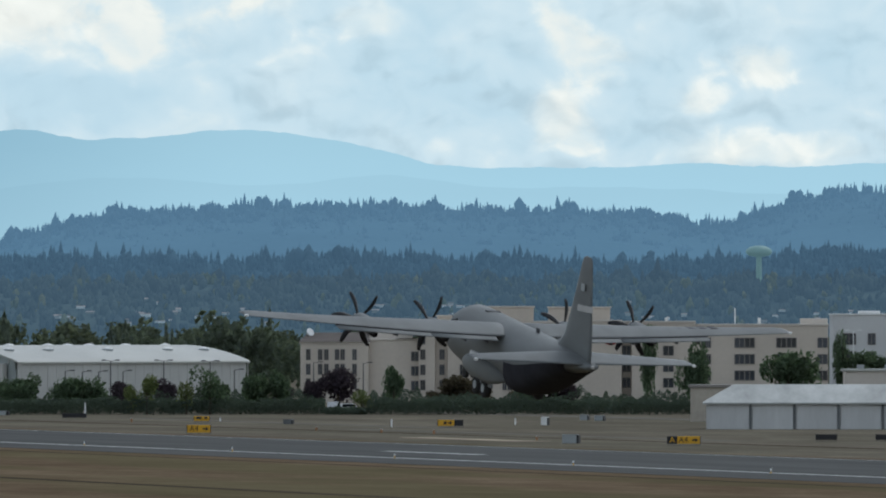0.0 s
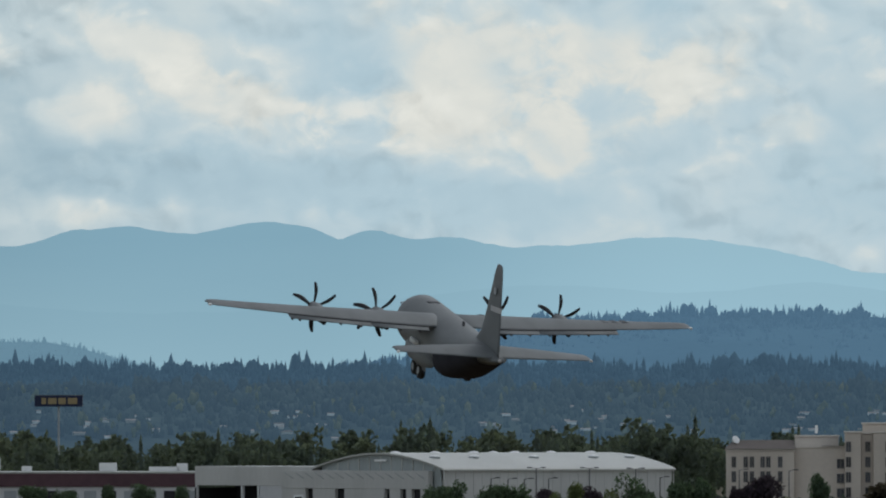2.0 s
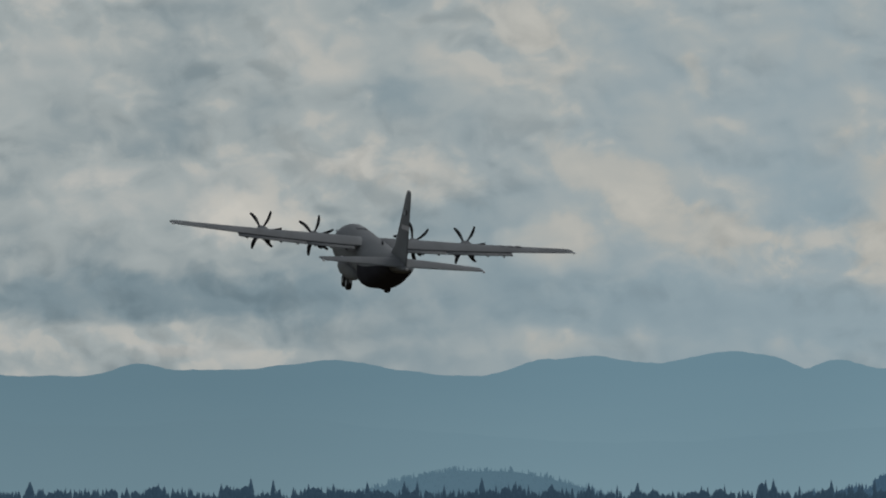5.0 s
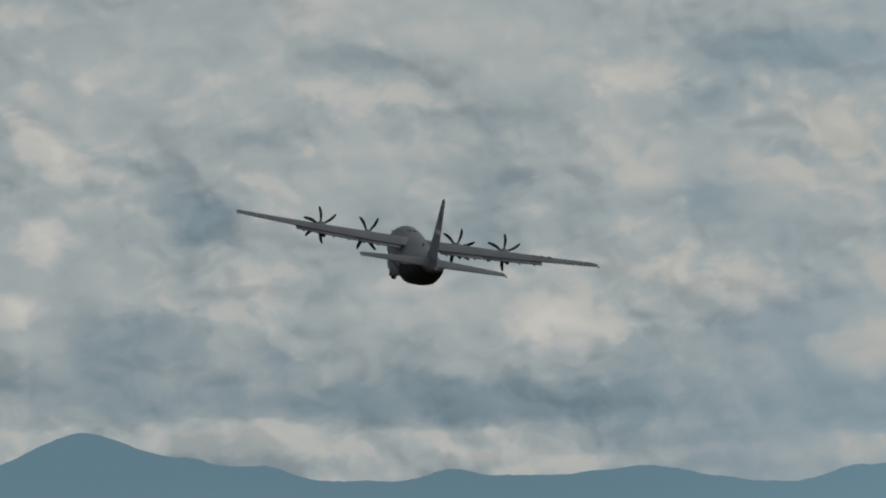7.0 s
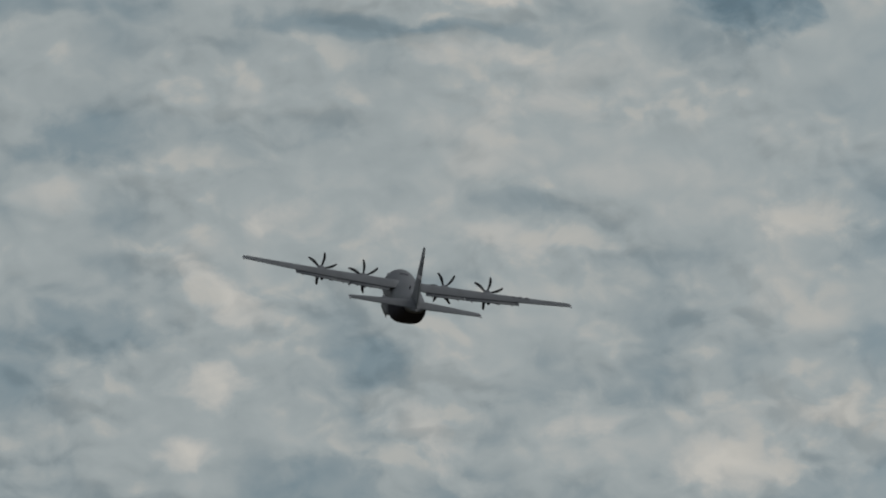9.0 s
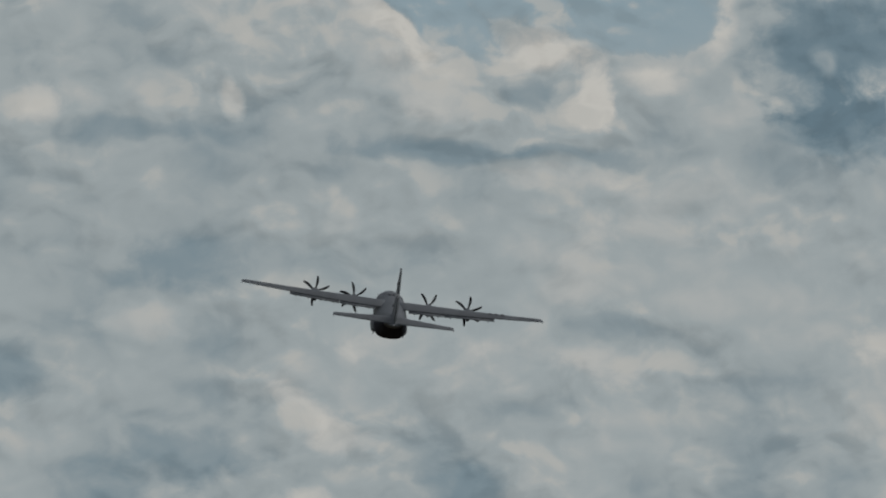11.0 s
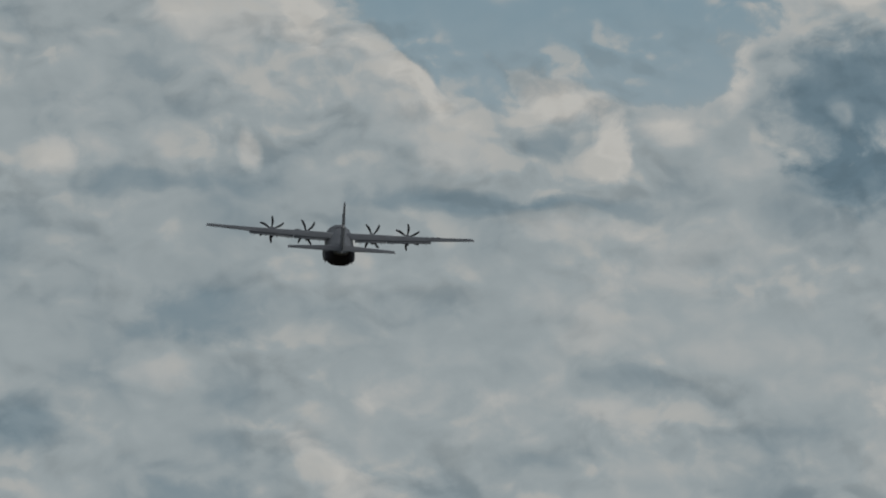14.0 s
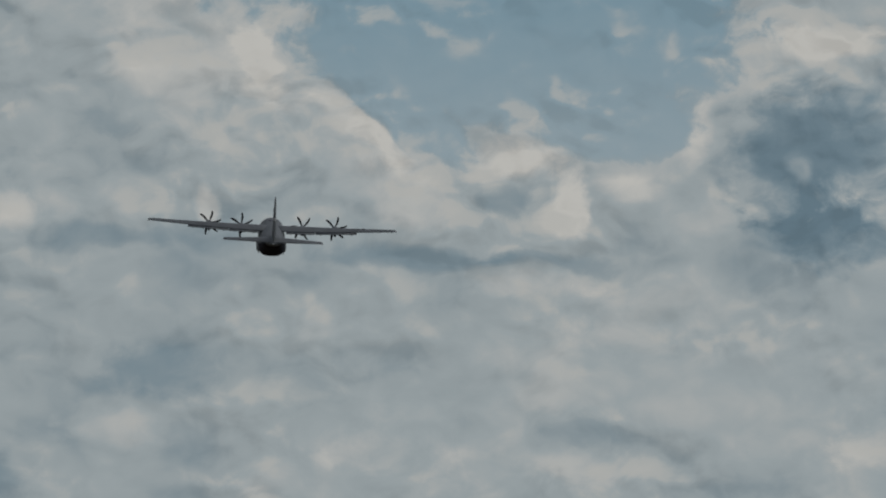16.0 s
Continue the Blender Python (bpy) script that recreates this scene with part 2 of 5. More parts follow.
def cloud_sky():
    """The cloudy sky behind everything: a glowing backdrop, in units of a hundred survey units."""
    g = Graph("cloud_sky")
    g.n.remove(g.bsdf)
    at = g.n.new("ShaderNodeUVMap").outputs[0]
    _, wob = g.noise(g.vec("MULTIPLY", at, (0.9, 1.2, 1)), 1.0, 1, 0.5)
    warp = g.vec("ADD", at, g.vec("MULTIPLY", g.vec("SUBTRACT", wob, (0.5, 0.5, 0.5)), (0.7, 0.5, 0)))
    _, curl = g.noise(g.vec("MULTIPLY", at, (2.3, 2.7, 1)), 1.0, 3, 0.5)
    edge = g.vec("ADD", warp, g.vec("MULTIPLY", g.vec("SUBTRACT", curl, (0.5, 0.5, 0.5)), (0.16, 0.13, 0)))

    def lump(p, sx, sy, soft, detail):
        """Rounded heads with smaller heads on them."""
        cell = g.n.new("ShaderNodeTexVoronoi")
        cell.voronoi_dimensions, cell.feature, cell.normalize = "2D", "SMOOTH_F1", True
        g.put(cell.inputs["Vector"], g.vec("MULTIPLY", p, (sx, sy, 1)))
        cell.inputs["Scale"].default_value, cell.inputs["Smoothness"].default_value = 1.0, soft
        cell.inputs["Detail"].default_value, cell.inputs["Roughness"].default_value, cell.inputs["Lacunarity"].default_value = detail, 0.42, 2.2
        return g.math("SUBTRACT", 1.0, cell.outputs["Distance"])

    def field(p):
        broad, _ = g.noise(g.vec("MULTIPLY", p, (0.36, 0.52, 1)), 1.0, 2, 0.5)
        mid, _ = g.noise(g.vec("MULTIPLY", p, (0.62, 0.80, 1)), 1.0, 6, 0.55)
        heap = lump(p, 0.62, 0.85, 0.65, 2.0)
        return g.math("ADD", g.math("MULTIPLY", broad, 0.38), g.math("ADD", g.math("MULTIPLY", mid, 0.36), g.math("MULTIPLY", g.math("SUBTRACT", heap, 0.36), 0.40)))

    first = field(warp)
    lit = g.math("SUBTRACT", first, field(g.vec("ADD", warp, (0.12, 0.19, 0))))
    height = g.n.new("ShaderNodeSeparateXYZ")
    g.put(height.inputs[0], at)
    calm = g.smooth(height.outputs[1], 8.5, 12.5, 0.98, 0.66)
    calm = g.math("ADD", calm, g.smooth(height.outputs[1], 13.0, 14.4, 0.0, 0.42))
    calm = g.math("MULTIPLY", calm, g.smooth(height.outputs[0], -20.0, -7.0, 1.0, 0.66))
    rise = g.smooth(height.outputs[1], 4.5, 7.5, 0.440, 0.487)
    relief = g.math("ADD", g.math("MULTIPLY", g.math("SUBTRACT", first, 0.47), 0.76), g.math("MULTIPLY", lit, 0.42))
    total = g.math("ADD", g.math("MULTIPLY", relief, calm), rise)
    torn, _ = g.noise(g.vec("MULTIPLY", edge, (1.2, 1.5, 1)), 1.0, 6, 0.56)
    torn = g.math("MULTIPLY", g.math("SUBTRACT", 0.5, torn), 1.5)
    puffs = []

    def puff(x, y, w, h, lift, tilt=0.0):
        """A bank of cloud, or with a negative lift a gap."""
        lift = lift * 1.18 if lift > 0 else lift * 0.80
        off = g.vec("SUBTRACT", edge, (x, y, 0))
        if tilt:
            turn = g.n.new("ShaderNodeVectorRotate")
            turn.rotation_type = "Z_AXIS"
            g.put(turn.inputs["Vector"], off)
            turn.inputs["Angle"].default_value = radians(-tilt)
            off = turn.outputs[0]
        far = g.vec("LENGTH", g.vec("DIVIDE", off, (w, h, 1)))
        puffs.append(g.smooth(g.math("ADD", far, torn), 0.28, 1.0, lift * 1.7, 0.0))

    # low banks over the hills
    puff(-6.6, 5.1, 3.45, 1.12, 0.063)
    puff(2.3, 4.9, 1.38, 0.62, 0.084, -40)
    puff(2.1, 3.6, 0.80, 0.88, 0.063)
    puff(5.6, 4.4, 1.03, 0.50, 0.069)
    puff(4.6, 3.9, 0.57, 0.38, 0.053)
    puff(-1.4, 5.2, 1.03, 0.62, 0.053)
    puff(5.5, 2.9, 3.68, 0.50, 0.043)
    puff(-6.5, 3.8, 3.68, 0.75, -0.056)
    puff(0, 3.9, 1.61, 1.00, -0.042)
    puff(-7.2, 6.1, 2.53, 1.62, 0.080)
    puff(-5.5, 5, 1.03, 0.88, 0.053)
    puff(-11.5, 5.7, 2.18, 0.75, 0.084, -18)
    puff(-8.9, 5.6, 1.2, 0.4, 0.06)
    puff(-13.8, 5.5, 1.03, 0.75, 0.065)
    puff(-8.9, 6.2, 1.38, 0.88, -0.063)
    puff(-2.9, 6.1, 1.49, 1.25, 0.048)
    puff(-10.8, 4.3, 5.75, 0.75, -0.056)
    puff(-14, 3.7, 1.38, 0.38, 0.058)
    puff(-4.5, 3.6, 1.15, 1.12, 0.031)
    puff(-12.8, 6.6, 1.84, 0.62, 0.080, -22)
    puff(-15.8, 6.7, 1.15, 0.62, 0.077, -30)
    puff(-19.2, 5.9, 1.61, 0.75, 0.090)
    puff(-4.8, 6.8, 1.49, 1.25, 0.048)
    puff(-16.6, 8.2, 1.26, 0.56, -0.098)
    puff(-5.2, 8.4, 1.49, 0.50, -0.070)
    puff(-4.3, 8.9, 0.69, 0.75, 0.074)
    puff(-11.3, 8.4, 0.69, 0.31, 0.053, -50)
    puff(-16.5, 4.5, 6.90, 0.88, -0.056)
    puff(-2, 8.6, 3.45, 1.25, 0.026)
    puff(-3.4, 6.2, 1.4, 0.8, 0.066)
    puff(-4.2, 7.4, 1.6, 0.6, -0.070)
    # the middle sky
    puff(-28.1, 8.8, 1.30, 0.50, 0.130, -30)
    puff(-28.4, 7.3, 1.00, 0.60, 0.130)
    puff(-28.9, 6.1, 0.70, 0.40, 0.110)
    puff(-25, 6.7, 1.60, 0.50, 0.090, -25)
    puff(-24.1, 5.7, 1.00, 0.40, 0.100, -35)
    puff(-17.2, 6.9, 0.80, 0.50, 0.110)
    puff(-14.4, 9.4, 0.80, 0.60, 0.100)
    puff(-23, 10, 1.30, 0.50, 0.070)
    puff(-25.6, 7.7, 1.00, 0.60, -0.110)
    puff(-26.4, 5.7, 1.38, 0.64, -0.083)
    puff(-15.2, 10.8, 2.07, 0.48, -0.098)
    puff(-25, 3.8, 6.00, 0.40, 0.070)
    puff(-22, 4.5, 7.00, 0.60, -0.080)
    puff(-20, 3.6, 2.00, 0.30, 0.080)
    puff(-31.5, 10.8, 1.30, 0.60, 0.060)
    puff(-24.2, 13.3, 1.50, 0.40, 0.080)
    puff(-17.9, 10.3, 0.90, 0.60, 0.110)
    puff(-21.7, 6.9, 1.10, 0.50, 0.100)
    puff(-30.7, 11.7, 1.60, 0.70, -0.105)
    puff(-30.7, 8.3, 1.84, 0.64, -0.098)
    puff(-31.8, 7.3, 1.38, 0.64, -0.068)
    puff(-23.4, 10.6, 1.26, 0.48, -0.060)
    puff(-19.2, 14.1, 1.84, 0.64, -0.090)
    puff(-20.5, 8.5, 1.72, 0.80, -0.038)
    puff(-26.6, 10.3, 1.60, 0.40, 0.050)
    # the high sky: a white bank, a wedge, a blue gap and a great grey head of cloud
    puff(-26.9, 15.95, 1.6, 0.42, 0.13, -37)
    puff(-26.5, 14.9, 1.8, 0.8, 0.06, -20)
    puff(-29.9, 17.0, 2.4, 1.5, 0.09, -25)
    puff(-28.9, 17.2, 0.5, 1.0, 0.16, 20)
    puff(-33.3, 14.8, 0.7, 0.6, 0.12)
    puff(-32.7, 15.1, 0.5, 0.9, 0.08, 40)
    puff(-29.8, 14.65, 0.3, 0.4, 0.16)
    puff(-31.6, 16.3, 1.0, 0.7, -0.07)
    puff(-24.4, 15.45, 1.0, 0.45, 0.20)
    puff(-23.35, 14.75, 0.55, 0.8, 0.30)
    puff(-24.4, 14.75, 0.7, 0.42, -0.09)
    puff(-22.4, 15.0, 1.0, 0.28, 0.10, -6)
    puff(-26.3, 13.75, 2.4, 0.36, -0.10, -4)
    puff(-23.5, 13.65, 1.7, 0.26, -0.08, -8)
    puff(-31.5, 14.1, 1.8, 0.36, -0.08)
    puff(-19.1, 15.6, 1.9, 1.8, -0.21)
    puff(-18.9, 17.6, 1.3, 0.5, 0.22)
    puff(-18.8, 14.2, 1.3, 1.2, -0.11)
    puff(-21.1, 15.9, 0.32, 0.9, 0.14, -10)
    puff(-19.3, 15.2, 0.3, 0.36, 0.10)
    puff(-20.8, 14.4, 1.2, 0.7, 0.04)
    puff(-33.9, 9.8, 1.2, 0.7, -0.08)
    puff(-22.8, 10.5, 1.5, 0.7, -0.06)
    puff(-21.4, 12.7, 2.4, 1.0, 0.05)
    puff(-28.5, 12.6, 1.8, 0.8, 0.04)
    # wide light and dark parts
    puff(-19.5, 6.4, 4.5, 1.2, 0.06)
    puff(-22.0, 11.2, 7.0, 2.0, 0.04)
    puff(-16.0, 9.0, 4.0, 1.2, 0.04)
    puff(-27.0, 9.6, 3.0, 0.9, 0.03)
    both = puffs[0]
    for p in puffs[1:]:
        both = g.math("ADD", both, p)
    total = g.math("ADD", total, g.math("MULTIPLY", both, g.math("SUBTRACT", g.math("MULTIPLY", first, 3.0), 0.4)))
    # the blue gap between the banks, with frayed edges
    frayed, _ = g.noise(g.vec("MULTIPLY", edge, (1.6, 1.8, 1)), 1.0, 6, 0.58)
    gap = None
    for x, y, w, h, tilt in ((-24.2, 18.0, 3.9, 1.95, 0), (-22.5, 16.2, 1.35, 0.8, 0), (-26.4, 16.5, 1.6, 0.5, -35), (-25.0, 19.8, 5.6, 1.9, 0)):
        turn = g.n.new("ShaderNodeVectorRotate")
        turn.rotation_type = "Z_AXIS"
        g.put(turn.inputs["Vector"], g.vec("SUBTRACT", warp, (x, y, 0)))
        turn.inputs["Angle"].default_value = radians(-tilt)
        far = g.vec("LENGTH", g.vec("DIVIDE", turn.outputs[0], (w, h, 1)))
        gap = g.math("MINIMUM", gap, far) if gap else far
    gap = g.math("ADD", gap, g.math("MULTIPLY", g.math("SUBTRACT", frayed, 0.5), 0.85))
    clear = g.smooth(gap, 0.88, 1.16, 0.96, 0.0)
    total = g.math("ADD", total, g.math("MULTIPLY", g.smooth(gap, 0.98, 1.10), g.smooth(gap, 1.08, 1.75, 0.15, 0.0)))
    cloud = g.ramp(total, [(0.16, (0.225, 0.325, 0.385)), (0.34, (0.345, 0.44, 0.485)), (0.44, (0.455, 0.527, 0.548)), (0.50, (0.538, 0.596, 0.60)),
                           (0.57, (0.582, 0.638, 0.638)), (0.70, (0.705, 0.72, 0.692)), (0.95, (0.92, 0.88, 0.80))])
    blue = g.ramp(g.math("ADD", g.smooth(height.outputs[1], 15.0, 19.0), g.math("MULTIPLY", g.math("SUBTRACT", frayed, 0.5), 0.5)), [(0.0, (0.475, 0.585, 0.63)), (1.0, (0.335, 0.495, 0.58))])
    pale = g.ramp(total, [(0.16, (0.37, 0.49, 0.56)), (0.40, (0.45, 0.565, 0.62)), (0.49, (0.515, 0.605, 0.64)), (0.57, (0.59, 0.645, 0.645)), (0.66, (0.685, 0.685, 0.64)), (0.74, (0.725, 0.71, 0.65)), (0.95, (0.80, 0.77, 0.695))])
    cloud = g.mix(g.smooth(height.outputs[0], -21.0, -9.0), cloud, pale)
    col = g.mix(clear, cloud, blue)
    # rims turned to the sun are creamy, the sides turned away are greyer
    patch, _ = g.noise(g.vec("ADD", g.vec("MULTIPLY", warp, (0.30, 0.42, 1)), (31, 7, 0)), 1.0, 3, 0.5)
    lit = g.math("MULTIPLY", lit, g.math("MULTIPLY", g.smooth(patch, 0.40, 0.57, 0.15, 1.25), calm))
    rim = g.math("MULTIPLY", g.smooth(lit, 0.003, 0.058), g.smooth(total, 0.47, 0.60))
    col = g.mix(g.math("MULTIPLY", rim, 0.62), col, (0.79, 0.768, 0.705))
    dim = g.smooth(lit, -0.075, 0.01, 0.88, 1.0)
    col = g.mix(1.0, col, dim, "MULTIPLY")
    glow = g.n.new("ShaderNodeEmission")
    g.put(glow.inputs[0], col)
    glow.inputs[1].default_value = 1.0
    g.put(g.out.inputs[0], glow.outputs[0])
    return g.mat


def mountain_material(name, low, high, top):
    """Far mountains with the air's haze painted into their glow, paler towards their foot."""
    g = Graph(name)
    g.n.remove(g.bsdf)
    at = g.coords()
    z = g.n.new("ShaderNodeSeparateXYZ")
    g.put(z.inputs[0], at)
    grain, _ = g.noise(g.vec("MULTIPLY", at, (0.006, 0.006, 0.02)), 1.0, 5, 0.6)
    # thicker haze painted in towards the right, a darker tone at the far left
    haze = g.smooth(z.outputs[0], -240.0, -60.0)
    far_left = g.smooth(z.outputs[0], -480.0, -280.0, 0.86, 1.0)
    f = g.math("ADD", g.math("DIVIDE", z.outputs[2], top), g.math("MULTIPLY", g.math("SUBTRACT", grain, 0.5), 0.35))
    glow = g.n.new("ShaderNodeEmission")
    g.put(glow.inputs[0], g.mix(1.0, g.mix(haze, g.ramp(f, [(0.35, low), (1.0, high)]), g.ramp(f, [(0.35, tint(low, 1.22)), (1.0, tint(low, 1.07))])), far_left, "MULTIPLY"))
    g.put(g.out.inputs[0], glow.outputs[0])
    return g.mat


M["cloud_sky"] = cloud_sky()
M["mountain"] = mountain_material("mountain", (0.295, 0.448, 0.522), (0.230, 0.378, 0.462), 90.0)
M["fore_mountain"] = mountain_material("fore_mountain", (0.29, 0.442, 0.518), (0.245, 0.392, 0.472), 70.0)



# ---- building blocks ----
def site(u, v):
    """The place on the ground at bearing u, v below the horizon."""
    d = EYE / (v * UNIT)
    return d * math.sin(u * UNIT), d * math.cos(u * UNIT)


def along(u, d):
    """The place at bearing u, d metres off."""
    return d * math.sin(u * UNIT), d * math.cos(u * UNIT)


def ground_d(v):
    return EYE / (v * UNIT)


def thing(name, x, y, z=0.0, turn=0.0, label="", category="", group="", kind=""):
    ob = new(name)
    ob.empty_display_size = 0.5
    ob.matrix_basis = pose(x, y, z, 0, 0, turn)
    return tagged(ob, label, category, group, kind)


def link_mesh(name, bm, material, smooth=False):
    me = bpy.data.meshes.new(name)
    bm.normal_update()
    bm.to_mesh(me)
    bm.free()
    me.materials.append(M[material])
    if smooth:
        for p in me.polygons:
            p.use_smooth = True
    return me


def part(name, bm, material, parent, label="", smooth=False, at=None):
    ob = new(name, link_mesh(name, bm, material, smooth))
    ob.parent = parent
    if at:
        ob.matrix_basis = at
    return tagged(ob, label)


def solo(name, bm, material, m=None, label="", category="", group="", kind="", smooth=False):
    ob = new(name, link_mesh(name, bm, material, smooth))
    if m:
        ob.matrix_basis = m
    return tagged(ob, label, category, group, kind)


def box(x0, x1, y0, y1, z0, z1, bevel=0.0, bm=None):
    bm = bm or bmesh.new()
    r = bmesh.ops.create_cube(bm, size=1.0)
    for v in r["verts"]:
        v.co = Vector((x0 + (v.co.x + 0.5) * (x1 - x0), y0 + (v.co.y + 0.5) * (y1 - y0), z0 + (v.co.z + 0.5) * (z1 - z0)))
    if bevel:
        bmesh.ops.bevel(bm, geom=list({e for v in r["verts"] for e in v.link_edges}), offset=bevel, segments=1, affect="EDGES", profile=0.5)
    return bm


def tube(p, q, r0, r1, n=8, bm=None):
    bm = bm or bmesh.new()
    p, q = Vector(p), Vector(q)
    m = Matrix.Translation((p + q) / 2) @ (q - p).to_track_quat("Z", "Y").to_matrix().to_4x4()
    bmesh.ops.create_cone(bm, cap_ends=True, segments=n, radius1=r0, radius2=r1, depth=(q - p).length, matrix=m)
    return bm


def prism(points, y0, y1, bm=None):
    """An outline in x, z drawn out from y0 to y1."""
    bm = bm or bmesh.new()
    a = [bm.verts.new((x, y0, z)) for x, z in points]
    b = [bm.verts.new((x, y1, z)) for x, z in points]
    bm.faces.new(a)
    bm.faces.new(b[::-1])
    for i in range(len(a)):
        j = (i + 1) % len(a)
        bm.faces.new((a[i], b[i], b[j], a[j]))
    bmesh.ops.recalc_face_normals(bm, faces=bm.faces)
    return bm


def loft(rings, closed=True, caps=True, bm=None):
    bm = bm or bmesh.new()
    rows = [[bm.verts.new(p) for p in ring] for ring in rings]
    n = len(rows[0])
    for a, b in zip(rows, rows[1:]):
        for i in range(n if closed else n - 1):
            j = (i + 1) % n
            bm.faces.new((a[i], a[j], b[j], b[i]))
    if caps:
        bm.faces.new(rows[0][::-1])
        bm.faces.new(rows[-1])
    bmesh.ops.recalc_face_normals(bm, faces=bm.faces)
    return bm


def mass(name, verts, faces, material, label="", category="", kind="stuff", parent=None, smooth=True):
    me = bpy.data.meshes.new(name)
    me.from_pydata(verts, [], faces)
    if smooth:
        me.shade_smooth()
    me.materials.append(M[material])
    ob = new(name, me)
    ob.parent = parent
    return tagged(ob, label, category, "", kind)


# ---- ground, runway, hills and sky ----
def strip(name, material, a0, a1, b0, b1, z, label, kind="structure"):
    """A flat strip in the runway's own directions: a along it, b across it from the nearer edge line."""
    bm = box(b0, b1, a0, a1, z - 0.3, z)
    return solo(name, bm, material, RUN, label, "pavement" if kind == "structure" else "marking", "", kind)


RUN = pose(0, 1202, 0, 0, 0, 17.3)
ground = solo("ground", box(-9000, 9000, -3000, 9000, -2.0, 0.0), "dry_grass", pose(0, 0, 0, 0, 0, 17.3),
              "dry brown airfield grass reaching to the horizon", "ground", "", "structure")
strip("runway", "asphalt", -1600, 1700, -14, 42.5, 0.03, "grey asphalt runway with white edge lines")
strip("service_road", "concrete", -1400, 1500, 170, 178, 0.02, "pale service road along the airfield fence")
strip("runway_edge_line", "line_paint", -1600, 1700, -0.5, 0.6, 0.036, "white painted runway edge line")
strip("runway_edge_line", "line_paint", -1600, 1700, 40.2, 40.6, 0.036, "white painted runway edge line")
strip("touchdown_bar", "line_paint", 41, 76, 16.2, 17.8, 0.036, "thick white touchdown bar on the runway")
strip("worn_track", "rut", -900, 120, -79, -76.6, 0.015, "dark worn track in the dry grass")
strip("worn_track", "rut", -900, 900, -22, -20.5, 0.015, "dark worn track in the dry grass")
strip("worn_track", "rut", -900, 900, 76, 78, 0.015, "dark worn track in the dry grass")

# dry ruts and bare patches across the grass
for a, b, w, l in ((-130, 78, 5, 90), (-20, 92, 4, 130), (160, 85, 4, 160), (-300, 96, 5, 120), (330, 100, 4, 150)):
    strip("bare_patch", "concrete", a, a + l, b, b + w, 0.018, "pale bare strip in the dry grass")


strip("bare_patch", "pale_concrete", 168, 214, 61, 66, 0.02, "pale bare strip in the dry grass")


def bumps(u, base, rows):
    return base + sum(h * math.exp(-((u - c) / w) ** 2) for c, h, w in rows)


def step(x, a, b):
    t = min(1, max(0, (x - a) / (b - a)))
    return t * t * (3 - 2 * t)


def far_range(u):
    """The crest of the far mountains, above the horizon, by bearing."""
    base = 263 + 50 * step(-u, -60, 420)
    return bumps(u, base, [(-2770, 84, 140), (-2570, 26, 80), (-2450, 24, 60), (-2120, 20, 50), (-2000, 10, 100), (-1775, 28, 125), (-1418, 20, 50),
                           (-1315, 34, 85), (-1065, 44, 140), (-934, -16, 26), (-870, 22, 70), (-735, 17, 55), (-370, 16, 125), (-220, 16, 110), (-110, 11, 80),
                           (450, 8, 90), (800, 9, 120)]) + 3 * noise.noise((u * 0.02, 0, 0)) + 1.8 * noise.noise((u * 0.07, 5, 0)) + 0.9 * noise.noise((u * 0.21, 5, 4))


def fore_range(u):
    return bumps(u, 215, [(-2600, 40, 300), (-1900, 25, 200), (-1250, -20, 260), (-560, 30, 240), (-100, 34, 160), (300, 14, 200)]) + 5 * noise.noise((u * 0.012, 9, 0))


def hill_crest(u):
    """The wooded hill."""
    left = step(u, -960, -560)
    return 93 + left * 88 + bumps(u, 0, [(-300, 14, 200), (-40, 10, 160), (230, 6, 120), (480, -22, 90), (740, 42, 170)]) + 4 * noise.noise((u * 0.02, 2, 0))


def small_hill(u):
    return 60 + 88 * math.exp(-(abs(u + 1514) / 255) ** 2.5) + 3 * noise.noise((u * 0.03, 3, 0))


def ridge_crest(u):
    return 98 + bumps(u, 0, [(-160, 12, 90), (-700, 4, 200), (300, -4, 120), (700, 14, 160), (-1800, 4, 100)]) + 5 * noise.noise((u * 0.012, 7, 0))


def range_mesh(name, crest, d, u0, u1, n, material, label, deep=120):
    """A mountain range with a rounded crest and a slope that comes towards the camera."""
    rings = []
    for i in range(n + 1):
        u = u0 + (u1 - u0) * i / n
        top = EYE + crest(u) * UNIT * d
        ring = []
        for k in range(9):
            f = k / 8
            dd = d - deep * (1 - math.cos(f * math.pi / 2))
            x, y = along(u, dd)
            ring.append((x, y, -1 + (top + 1) * math.cos(f * math.pi / 2)))
        x, y = along(u, d + 12)
        rings.append([(x, y, -1), (x, y, top - 2)] + ring)
    return solo(name, loft(rings, closed=False, caps=False), material, None, label, "mountain", "", "structure", True)


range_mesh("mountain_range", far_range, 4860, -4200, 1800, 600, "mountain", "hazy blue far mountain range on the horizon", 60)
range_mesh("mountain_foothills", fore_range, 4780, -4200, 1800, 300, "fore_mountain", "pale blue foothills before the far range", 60)


